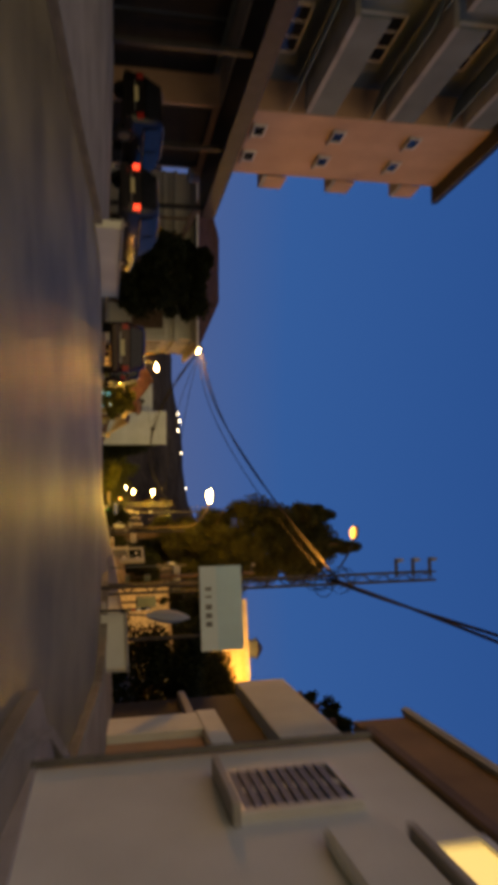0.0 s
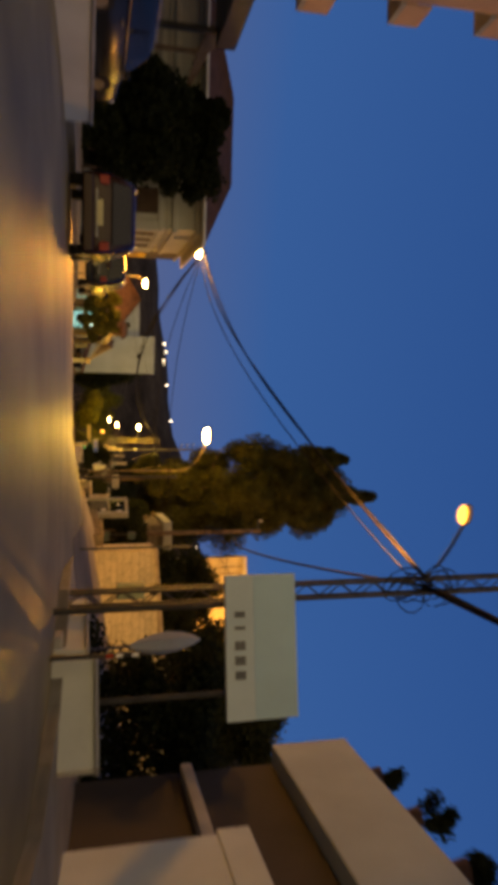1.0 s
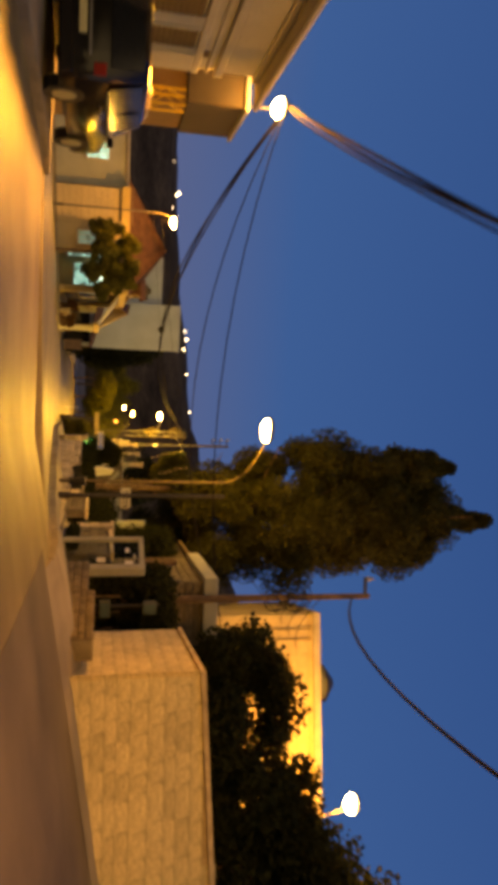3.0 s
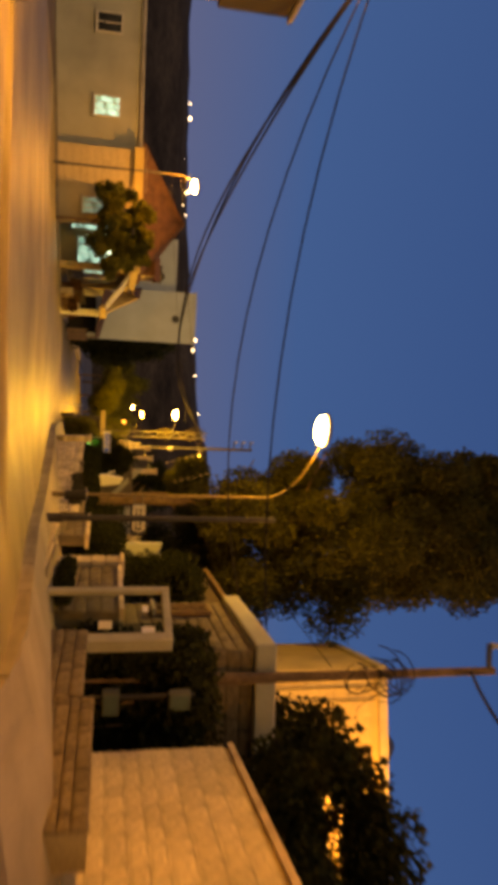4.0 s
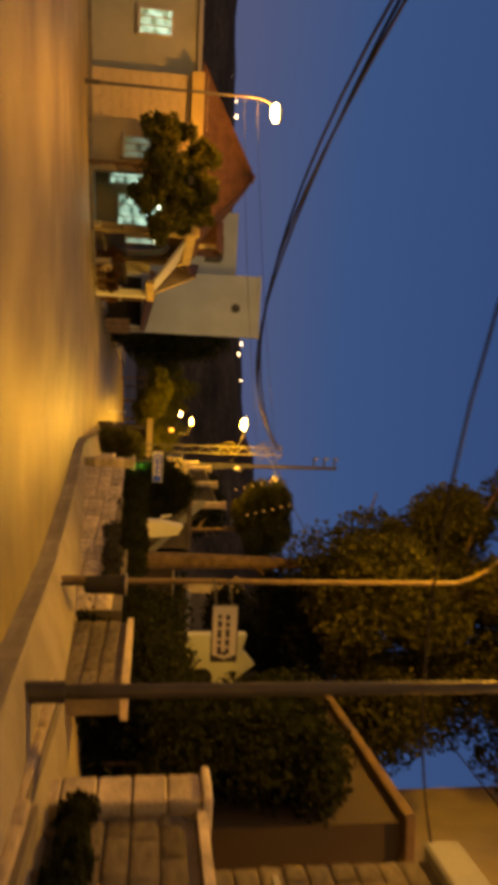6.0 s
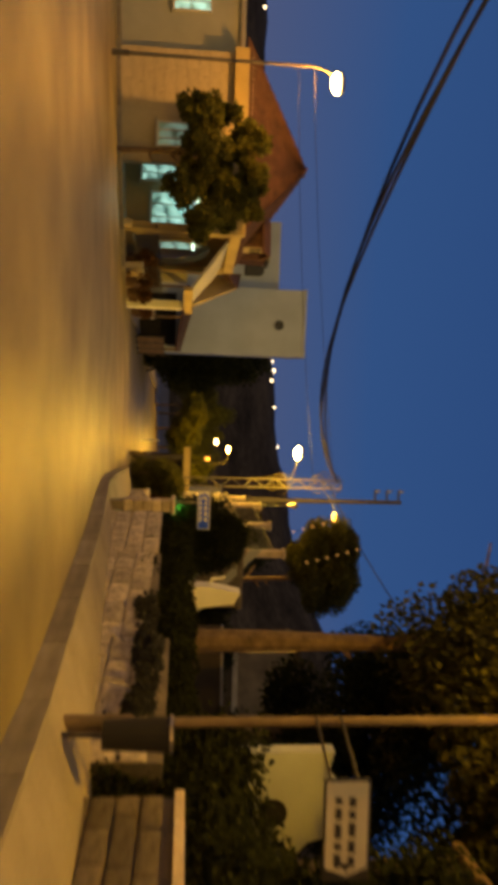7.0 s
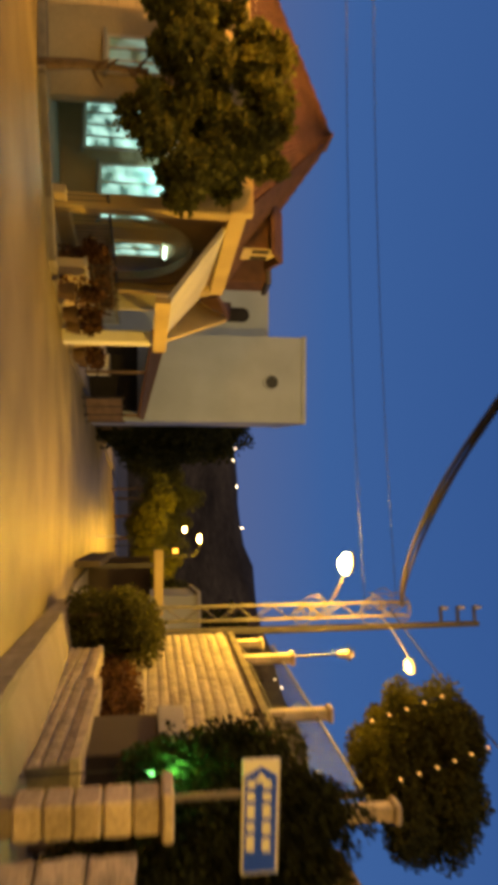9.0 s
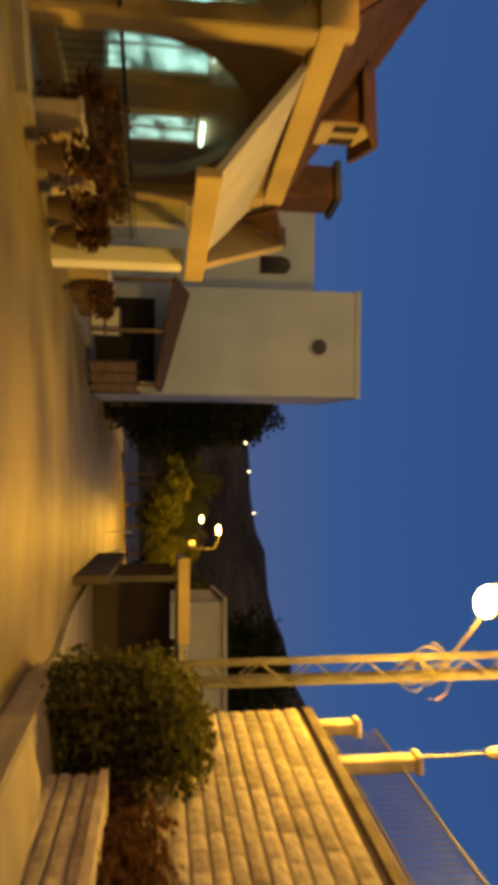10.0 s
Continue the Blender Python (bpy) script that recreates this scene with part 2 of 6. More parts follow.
CAR_GREY = material("grey_car_paint", (0.03, 0.03, 0.034), 0.25, 0.2, 0.1, 2, 60, 0.0)
RUBBER = material("rubber", (0.015, 0.015, 0.015), 0.85, 0, 0.1, 5, 60, 0.1)
RIM = material("wheel_rim", (0.35, 0.35, 0.36), 0.35, 0.8, 0.1, 5, 60, 0.0)
TAIL = material("tail_lens", (0.35, 0.02, 0.015), 0.2, 0, 0.1, 5, 60, 0.0)
PLATE = material("number_plate", (0.65, 0.60, 0.35), 0.5, 0, 0.05, 5, 60, 0.0)
LAMP_GLASS = glow("lit_sodium_glass", (1.0, 0.70, 0.28), 60)
LAMP_GLASS_SOFT = glow("lit_sodium_glass_soft", (1.0, 0.46, 0.08), 3)
BULB_SMALL = glow("lit_small_bulb", (1.0, 0.55, 0.16), 0.9)
BULB = glow("lit_bulb", (1.0, 0.66, 0.18), 8)
WINDOW_TEAL = glow("lit_window", (0.36, 0.84, 0.90), 0.85, 2.4)
WINDOW_DIM = glow("dim_window", (0.36, 0.70, 0.72), 0.22, 2.4)
WINDOW_BRIGHT = glow("lit_tube", (0.60, 1.0, 1.0), 4)
WINDOW_WARM = glow("lit_warm_window", (1.0, 0.72, 0.25), 0.8)
CITY_LIGHT = glow("city_light", (1.0, 0.86, 0.6), 8)
GREEN_LED = glow("green_spotlight", (0.12, 1.0, 0.3), 3)
TAIL_LIT = glow("lit_tail_lens", (1.0, 0.07, 0.03), 2.0)

for leaves in (LEAF, LEAF_PINE, LEAF_DARK, LEAF_HEDGE, LEAF_GREY, LEAF_FLOWER):
    leafy(leaves)


# ---- makers ----
def part(name, bm, mat, parent=None, label="", smooth=False):
    me = bpy.data.meshes.new(name)
    bm.normal_update()
    bm.to_mesh(me)
    bm.free()
    me.materials.append(mat)
    if smooth:
        for p in me.polygons:
            p.use_smooth = True
    ob = new(name, me)
    if parent is not None:
        ob.parent = parent
    if label:
        ob["label"] = label
    return ob


def thing(name, at=(0, 0, 0), turn=0.0, label="", category="", group="", kind=""):
    ob = new(name)
    ob.empty_display_size = 0.2
    ob.location = at
    ob.rotation_euler = (0, 0, radians(turn))
    return tagged(ob, label, category, group, kind)


def add_box(bm, lo, hi, bevel=0.0):
    v = [bm.verts.new((x, y, z)) for x in (lo[0], hi[0]) for y in (lo[1], hi[1]) for z in (lo[2], hi[2])]
    fs = [bm.faces.new([v[i] for i in q]) for q in ((0, 1, 3, 2), (4, 6, 7, 5), (0, 4, 5, 1), (2, 3, 7, 6), (0, 2, 6, 4), (1, 5, 7, 3))]
    if bevel:
        es = list({e for f in fs for e in f.edges})
        bmesh.ops.bevel(bm, geom=es, offset=bevel, segments=1, affect="EDGES")
    return bm


def box(lo, hi, bevel=0.0):
    return add_box(bmesh.new(), lo, hi, bevel)


def add_tube(bm, pts, radius, sides=10, radius_end=None, cap=True):
    """A round bar along points, tapering to radius_end."""
    pts = [Vector(p) for p in pts]
    rings = []
    for i, p in enumerate(pts):
        d = (pts[min(i + 1, len(pts) - 1)] - pts[max(i - 1, 0)]).normalized()
        a = d.orthogonal().normalized() if abs(d.z) < 0.99 else Vector((1, 0, 0))
        a = (a - d * a.dot(d)).normalized()
        b = d.cross(a)
        r = radius if radius_end is None else radius + (radius_end - radius) * i / (len(pts) - 1)
        rings.append([bm.verts.new(p + (a * math.cos(2 * math.pi * k / sides) + b * math.sin(2 * math.pi * k / sides)) * r) for k in range(sides)])
    for r0, r1 in zip(rings, rings[1:]):
        for k in range(sides):
            bm.faces.new((r0[k], r0[(k + 1) % sides], r1[(k + 1) % sides], r1[k]))
    if cap:
        bm.faces.new(rings[0][::-1])
        bm.faces.new(rings[-1])
    return bm


def tube(pts, radius, sides=10, radius_end=None):
    return add_tube(bmesh.new(), pts, radius, sides, radius_end)


def add_prism(bm, poly, axis, a, b):
    """A flat outline (list of 2D points) drawn out along an axis from a to b."""
    def at(p, s):
        return {"x": (s, p[0], p[1]), "y": (p[0], s, p[1]), "z": (p[0], p[1], s)}[axis]
    f0 = [bm.verts.new(at(p, a)) for p in poly]
    f1 = [bm.verts.new(at(p, b)) for p in poly]
    bm.faces.new(f0)
    bm.faces.new(f1[::-1])
    for i in range(len(poly)):
        j = (i + 1) % len(poly)
        bm.faces.new((f0[i], f1[i], f1[j], f0[j]))
    bmesh.ops.recalc_face_normals(bm, faces=bm.faces)
    return bm


def prism(poly, axis, a, b):
    return add_prism(bmesh.new(), poly, axis, a, b)


def slab(corners, thick):
    """A plate on three or four corners, thickened along its normal, downwards for a roof."""
    bm = bmesh.new()
    c = [Vector(p) for p in corners]
    n = (c[1] - c[0]).cross(c[2] - c[0]).normalized()
    top = [bm.verts.new(p) for p in c]
    low = [bm.verts.new(p - n * thick) for p in c]
    bm.faces.new(top)
    bm.faces.new(low[::-1])
    for i in range(len(c)):
        j = (i + 1) % len(c)
        bm.faces.new((top[i], low[i], low[j], top[j]))
    bmesh.ops.recalc_face_normals(bm, faces=bm.faces)
    return bm


def tile_slope(corners, pitch=0.22, height=0.035, rows=14):
    """A roof slope of barrel tiles: corners are eave left, eave right, ridge right, ridge left."""
    el, er, rr, rl = [Vector(p) for p in corners]
    n = (er - el).cross(rl - el).normalized()
    cols = max(4, int((er - el).length / pitch) * 4)
    bm = bmesh.new()
    grid = []
    for j in range(rows + 1):
        for lip in ((0.0,) if j in (0, rows) else (0.03, 0.0)):
            row = []
            for i in range(cols + 1):
                u, w = i / cols, j / rows
                p = el.lerp(er, u).lerp(rl.lerp(rr, u), w)
                row.append(bm.verts.new(p + n * (height * (0.5 + 0.5 * math.cos(i * math.pi / 2)) + lip)))
            grid.append(row)
    for r0, r1 in zip(grid, grid[1:]):
        for i in range(cols):
            bm.faces.new((r0[i], r0[i + 1], r1[i + 1], r1[i]))
    return bm


def add_leaves(bm, centre, spread, count, size, rng, flat=1.0):
    """Small folded leaf sprays about a centre, thicker towards the outside."""
    cx, cy, cz = centre
    for _ in range(count):
        d = Vector((rng.gauss(0, 1), rng.gauss(0, 1), rng.gauss(0, 1) * flat)).normalized() * (rng.random() ** 0.45)
        p = Vector((cx + d.x * spread[0], cy + d.y * spread[1], cz + d.z * spread[2]))
        s = size * rng.uniform(0.6, 1.4)
        u = Vector((rng.gauss(0, 1), rng.gauss(0, 1), rng.gauss(0, 0.7))).normalized()
        w = u.orthogonal().normalized()
        w = (Matrix.Rotation(rng.uniform(0, 6.28), 3, u) @ w) * s * 0.45
        up = u.cross(w).normalized() * s * 0.18
        a, b, c, d2 = bm.verts.new(p), bm.verts.new(p + u * s * 0.55 + w + up), bm.verts.new(p + u * s), bm.verts.new(p + u * s * 0.55 - w + up)
        bm.faces.new((a, b, c))
        bm.faces.new((a, c, d2))


def crown(clumps, per, size, seed, flat=1.0):
    """Many clumps of leaves: clumps are (x, y, z, rx, ry, rz)."""
    rng = random.Random(seed)
    bm = bmesh.new()
    for x, y, z, rx, ry, rz in clumps:
        add_leaves(bm, (x, y, z), (rx, ry, rz), per, size, rng, flat)
    return bm


def ball_clumps(c, r, n, seed, size=0.38):
    rng = random.Random(seed)
    out = []
    for _ in range(n):
        d = Vector((rng.gauss(0, 1), rng.gauss(0, 1), rng.gauss(0, 1))).normalized() * (rng.random() ** 0.4)
        s = size * rng.uniform(0.7, 1.3)
        out.append((c[0] + d.x * r[0], c[1] + d.y * r[1], c[2] + d.z * r[2], s * r[0], s * r[1], s * r[2]))
    return out


def limbs(base, height, radius, spread, count, seed):
    rng = random.Random(seed)
    bm = bmesh.new()
    top = Vector(base) + Vector((rng.uniform(-0.1, 0.1), rng.uniform(-0.1, 0.1), height))
    mid = Vector(base).lerp(top, 0.5) + Vector((rng.uniform(-0.08, 0.08), rng.uniform(-0.08, 0.08), 0))
    add_tube(bm, [base, mid, top], radius, 9, radius * 0.45)
    for _ in range(count):
        s = Vector(base).lerp(top, rng.uniform(0.55, 0.98))
        a = rng.uniform(0, 6.28)
        r = spread * rng.uniform(0.5, 1.0)
        e = s + Vector((math.cos(a) * r, math.sin(a) * r, rng.uniform(0.4, 1.0) * r))
        add_tube(bm, [s, s.lerp(e, 0.5) + Vector((0, 0, -0.08 * r)), e], radius * 0.4, 6, radius * 0.1)
    return bm


# ---- the lie of the land ----
ROAD_Y = (-30, 0, 4.6, 8.7, 12.8, 16.6, 20, 24, 34, 38.6, 45, 48, 53, 56, 59, 62, 71, 80, 100, 140)
ROAD_Z = (-2.6, -1.3, -1.1, -0.86, -0.54, -0.2, -0.05, -0.02, -0.02, -0.12, -0.5, -0.6, -0.82, -0.9, -1.03, -1.2, -1.5, -1.85, -2.3, -2.5)
RIGHT_Y = (-30, 8.8, 10.5, 17.5, 21.0, 30, 38, 45.7, 47.5, 52.5, 55, 58, 61, 63.5, 72.9, 74.2, 78, 95, 140)
RIGHT_X = (4.4, 4.4, 6.2, 6.1, 4.5, 4.3, 4.2, 3.75, 3.65, 3.5, 3.15, 2.7, 2.05, 1.68, 1.5, 1.9, 1.5, 0.9, 1.0)
# the hillside climbs away from the street, most of all along the side street
FALL_Y = (23, 26.5, 38, 46, 52, 57)
FALL = (0.0, 0.165, 0.165, 0.14, 0.07, 0.0)
LEFT_Y = (-30, 10, 23, 30, 33.5, 41, 46)
LEFT_X = (-4.6, -4.3, -4.2, -4.7, -3.5, -3.9, -7.5)


def land(x, y):
    z = float(np.interp(y, ROAD_Y, ROAD_Z)) + float(np.interp(y, FALL_Y, FALL)) * max(0.0, min(x, 20.0) - 1.9)
    return z - 0.05 * min(30.0, max(0.0, -2 - x)) * min(1.0, max(0.0, (y - 45) / 15))


def right_edge(y):
    return float(np.interp(y, RIGHT_Y, RIGHT_X))


def left_edge(y):
    return float(np.interp(y, LEFT_Y, LEFT_X))


def bank(x, y):
    """Height of the raised ground beyond the right kerb."""
    d = max(0.0, x - right_edge(y))
    step = float(np.interp(y, (0, 22.5, 24.5, 36.6, 38, 46, 52, 60, 62.8, 63.6, 72.9, 73.3, 80), (0.14, 0.14, 0, 0, 0.15, 0.18, 0.24, 0.26, 0.2, 0.28, 0.33, 0.1, 0.1)))
    rise = float(np.interp(y, (0, 22.5, 24.5, 36.6, 38, 46, 52, 60, 66, 80), (0.03, 0.03, 0, 0, 0.1, 0.1, 0.3, 0.25, 0.25, 0.02)))
    lift = 0.0 if 24 < y < 37 else 0.04
    return land(x, y) + step + rise * min(d, 1.0) + lift * min(max(0.0, d - 1.0), 8)


def yard(x, y):
    """Height of the pavement and yards beyond the left kerb."""
    return land(x, y) + 0.13 + 0.05 * min(5.0, max(0.0, left_edge(y) - x))


def sheet(name, ys, lo, hi, height, mat, nx=10, skirt=0.35, ease=1.0):
    """A strip of ground between two edges, with a skirt all round."""
    bm = bmesh.new()
    rows = []
    for y in ys:
        a, b = lo(y), hi(y)
        row = []
        for i in range(nx + 1):
            x = a + (b - a) * (i / nx) ** ease
            row.append(bm.verts.new((x, y, height(x, y))))
        rows.append(row)
    for r0, r1 in zip(rows, rows[1:]):
        for i in range(nx):
            bm.faces.new((r0[i], r0[i + 1], r1[i + 1], r1[i]))
    if skirt:
        rim = [rows[0][i] for i in range(nx + 1)] + [r[-1] for r in rows[1:]] + [rows[-1][i] for i in range(nx - 1, -1, -1)] + [r[0] for r in rows[-2:0:-1]]
        low = [bm.verts.new(v.co - Vector((0, 0, skirt))) for v in rim]
        for i in range(len(rim)):
            j = (i + 1) % len(rim)
            bm.faces.new((rim[i], low[i], low[j], rim[j]))
    bmesh.ops.recalc_face_normals(bm, faces=bm.faces)
    return part(name, bm, mat)


def span(a, b, n):
    return [a + (b - a) * i / n for i in range(n + 1)]


tagged(sheet("ground", [-2500, -600, -120, -30] + span(-25, 140, 40) + [200, 400, 900, 2500], lambda y: -2500.0, lambda y: 2500.0,
             lambda x, y: land(max(-30, min(30, x)), y) - 0.45, EARTH, 60, 0), "dark dry earth under and around the street", "ground", kind="structure")
tagged(sheet("road", span(-30, 140, 110), lambda y: -45.0 if 40 < y < 100 else left_edge(y) - 0.6, lambda y: right_edge(y) + 0.3,
             lambda x, y: land(x, y), ASPHALT, 44), "worn grey asphalt street running over a low crest", "road", kind="structure")
tagged(sheet("pavement_left", span(-30, 46, 50), lambda y: -45.0, left_edge, lambda x, y: yard(x, y), PAVING, 14),
       "concrete pavement and yards beside the street", "pavement", kind="structure")
tagged(sheet("pavement_corner", [69.5, 69.9, 70.3, 70.6] + span(71, 140, 40),
             lambda y: max(-46.0, -8.8 - (y - 69.5) / 0.283 - 0.3), lambda y: float(np.interp(y, (69.5, 70.6, 79, 91, 140), (-8.8, -5.45, -5.5, -6.6, -7.0))),
             lambda x, y: land(x, y) + 0.13, PAVING, 12), "pavement on the corner before the veranda house", "pavement", kind="structure")
tagged(sheet("pavement_right", span(-30, 140, 110), right_edge, lambda y: 45.0, lambda x, y: bank(x, y) - (0.12 if 24.6 < y < 36.4 else 0.0), PAVING, 22, ease=2.6),
       "raised pavement and yards along the kerb", "pavement", kind="structure")
tagged(sheet("road_side_street", span(24.4, 36.5, 22), lambda y: right_edge(y) - 0.35, lambda y: 44.0, lambda x, y: bank(x, y) + 0.008, ASPHALT_DARK, 40, 0.3, 2.0),
       "dark asphalt side street climbing away past the stone building", "road", kind="structure")


def kerb_run(parent, line, z, step=1.0, wide=0.16, high=0.3):
    """Kerb stones laid end to end along a line of points, top 2 cm over z."""
    me = None
    pts = [Vector((x, y, 0)) for x, y in line]
    for a, b in zip(pts, pts[1:]):
        n = max(1, int((b - a).length / step))
        for i in range(n):
            p, q = a.lerp(b, i / n), a.lerp(b, (i + 1) / n)
            if me is None:
                ob = part("kerb_stone", box((-0.5, -0.5, -1), (0.5, 0.5, 0)), KERB, parent)
                me = ob.data
            else:
                ob = new("kerb_stone", me)
                ob.parent = parent
            pz, qz = z(p.x, p.y), z(q.x, q.y)
            d = q - p
            ob.location = ((p.x + q.x) / 2, (p.y + q.y) / 2, (pz + qz) / 2 + 0.02)
            ob.rotation_euler = (0, -math.atan2(qz - pz, d.length), math.atan2(d.y, d.x))
            ob.scale = (d.length - 0.012, wide, high)


# ---- stone work ----
def stone_meshes(seed, mat):
    """Rough-faced blocks of unit size (x along the wall, -y out of it), to be scaled."""
    rng = random.Random(seed)
    out = []
    for _ in range(9):
        bm = bmesh.new()
        xs, zs = (0.0, 0.07, 0.36, 0.65, 0.93, 1.0), (0.0, 0.14, 0.5, 0.86, 1.0)
        grid = []
        for iz, z in enumerate(zs):
            row = []
            for ix, x in enumerate(xs):
                rim = ix in (0, 5) or iz in (0, 4)
                y = -0.45 if rim else -1 + rng.uniform(-0.3, 0.3)
                jx = rng.uniform(-0.015, 0.015) if rim else rng.uniform(-0.05, 0.05)
                jz = rng.uniform(-0.03, 0.03) if rim else rng.uniform(-0.06, 0.06)
                row.append(bm.verts.new((x + jx, y, z + jz)))
            grid.append(row)
        for r0, r1 in zip(grid, grid[1:]):
            for k in range(5):
                bm.faces.new((r0[k], r0[k + 1], r1[k + 1], r1[k]))
        edge = grid[0] + [r[5] for r in grid[1:]] + grid[4][4::-1] + [r[0] for r in grid[3:0:-1]]
        back = [bm.verts.new((v.co.x, 0, v.co.z)) for v in edge]
        for k in range(len(edge)):
            m = (k + 1) % len(edge)
            bm.faces.new((edge[m], edge[k], back[k], back[m]))
        bmesh.ops.recalc_face_normals(bm, faces=bm.faces)
        for f in bm.faces:
            f.smooth = True
        me = bpy.data.meshes.new("stone")
        bm.to_mesh(me)
        bm.free()
        me.materials.append(mat)
        out.append(me)
    return out


def stone_face(parent, start, along, length, base, top, course, seed, meshes, proud=0.05, long=(0.35, 0.75), name="stone", gap=0.016, uneven=0.1):
    """Courses of stones on a wall face. start: (x, y); along: unit direction; base and top: heights, or functions of the distance."""
    rng = random.Random(seed)
    turn = math.atan2(along[1], along[0])
    low = base if callable(base) else (lambda s: base)
    high = top if callable(top) else (lambda s: top)
    z = min(low(0), low(length))
    end = max(high(0), high(length))
    while z < end - course * 0.4:
        c = course * rng.uniform(1 - uneven, 1 + uneven)
        s = -rng.uniform(0, long[0]) * 0.5
        while s < length - 0.02:
            w = rng.uniform(*long)
            a, b = max(0.0, s), min(length, s + w)
            s += w
            if b - a < 0.08 or z + c * 0.5 > high((a + b) / 2) or z + c < low((a + b) / 2):
                continue
            ob = new(name, meshes[rng.randrange(len(meshes))])
            ob.parent = parent
            ob.location = (start[0] + along[0] * a, start[1] + along[1] * a, z + 0.008)
            ob.rotation_euler = (0, 0, turn)
            ob.scale = (b - a - gap, proud, c - gap)
        z += c


# ---- windows ----
def ring_frame(wide, high, t, y0=-0.05, y1=0.04):
    bm = bmesh.new()
    outer = [(-wide / 2, 0), (wide / 2, 0), (wide / 2, high), (-wide / 2, high)]
    inner = [(-wide / 2 + t, t), (wide / 2 - t, t), (wide / 2 - t, high - t), (-wide / 2 + t, high - t)]
    v = [[bm.verts.new((x, y, z)) for x, z in q] for q in (outer, inner) for y in (y0, y1)]
    of, ob, nf, nb = v
    for i in range(4):
        j = (i + 1) % 4
        bm.faces.new((of[i], of[j], nf[j], nf[i]))
        bm.faces.new((ob[j], ob[i], nb[i], nb[j]))
        bm.faces.new((of[j], of[i], ob[i], ob[j]))
        bm.faces.new((nf[i], nf[j], nb[j], nb[i]))
    return bm


def add_window(parent, at, turn, wide, high, glass=DARK_GLASS, frame_mat=WHITE_PAINT, sill=True, bars=1, shutter=False, deep=0.12):
    """A window set on a wall: frame, pane, sill; outward is -y before the turn."""
    m = Matrix.Translation(at) @ Matrix.Rotation(radians(turn), 4, "Z")
    t = 0.06
    fr = ring_frame(wide, high, t)
    win = part("window", fr, frame_mat, parent)
    win.matrix_local = m
    for i in range(bars):
        x = -wide / 2 + wide * (i + 1) / (bars + 1)
        part("glazing_bar", box((x - 0.025, -0.04, t), (x + 0.025, 0.03, high - t)), frame_mat, win)
    pane = part("pane", box((-wide / 2 + t, -0.012, t), (wide / 2 - t, 0.012, high - t)), glass, win)
    if shutter:
        n = int((high - 2 * t) / 0.09)
        front = []
        for i in range(n):
            z = t + i * 0.09
            front += [(-0.055, z), (-0.03, z + 0.085)]
        part("shutter", prism([(-0.02, t)] + front + [(-0.02, t + n * 0.09)], "x", -wide / 2 + t, wide / 2 - t), SHUTTER, win)
    if sill:
        part("sill", box((-wide / 2 - 0.08, -0.16, -0.07), (wide / 2 + 0.08, 0.02, 0), 0.01), CONCRETE, win)
    return win


def wall_block(parent, lo, hi, mat, name="wall"):
    return part(name, box(lo, hi, 0.015), mat, parent)


# ---- street furniture ----
def street_lamp(at, height, head, label, pole=STEEL, lit=LAMP_GLASS, r=0.07, size=0.32, bracket_from=None, group="street lamps"):
    """A pole with a curved arm to a lit lantern. head: the lantern's place from the foot."""
    root = thing("street_lamp", at, 0, label, "street lamp", group)
    h = Vector(head)
    if bracket_from is None:
        part("pole", tube([(0, 0, -0.3), (0, 0, height * 0.5), (0, 0, height)], r, 12, r * 0.7), pole, root)
        part("base", tube([(0, 0, -0.3), (0, 0, 0.55)], r * 1.5, 12), pole, root)
        start = Vector((0, 0, height))
    else:
        start = Vector(bracket_from)
    c1 = start + Vector((h.x * 0.12, h.y * 0.12, (h.z - start.z) * 0.75))
    pts = [start]
    for i in range(1, 9):
        t = i / 8
        pts.append(start * (1 - t) ** 2 + c1 * 2 * t * (1 - t) + (h + Vector((0, 0, 0.1))) * t * t)
    part("arm", tube(pts, r * 0.6, 8), pole, root)
    d = Vector((h.x, h.y, 0)).normalized() if abs(h.x) + abs(h.y) > 0.01 else Vector((1, 0, 0))
    lantern = bmesh.new()
    bmesh.ops.create_uvsphere(lantern, u_segments=16, v_segments=8, radius=1)
    for v in lantern.verts:
        z = v.co.z
        v.co = Vector((v.co.x * size * 1.3, v.co.y * size * 0.8, z * size * (0.45 if z > 0 else 0.12)))
    lan = part("housing", lantern, STEEL, root, smooth=True)
    lan.location = h + Vector((0, 0, 0.08))
    lan.rotation_euler = (0, 0, math.atan2(d.y, d.x))
    bowl = bmesh.new()
    bmesh.ops.create_uvsphere(bowl, u_segments=16, v_segments=10, radius=1)
    for v in bowl.verts:
        v.co = Vector((v.co.x * size * 1.15, v.co.y * size * 0.75, v.co.z * size * (0.55 if v.co.z < 0 else 0.2)))
    bw = part("bowl", bowl, lit, root, "glowing amber glass", smooth=True)
    bw.location = h
    bw.rotation_euler = lan.rotation_euler
    bw.visible_shadow = False
    return root


def wire(name, a, b, sag, r, label, n=18, group="overhead cables"):
    a, b = Vector(a), Vector(b)
    pts = [a.lerp(b, i / n) - Vector((0, 0, sag * 4 * (i / n) * (1 - i / n))) for i in range(n + 1)]
    return tagged(part(name, tube(pts, r, 6), CABLE), label, "cable", group)


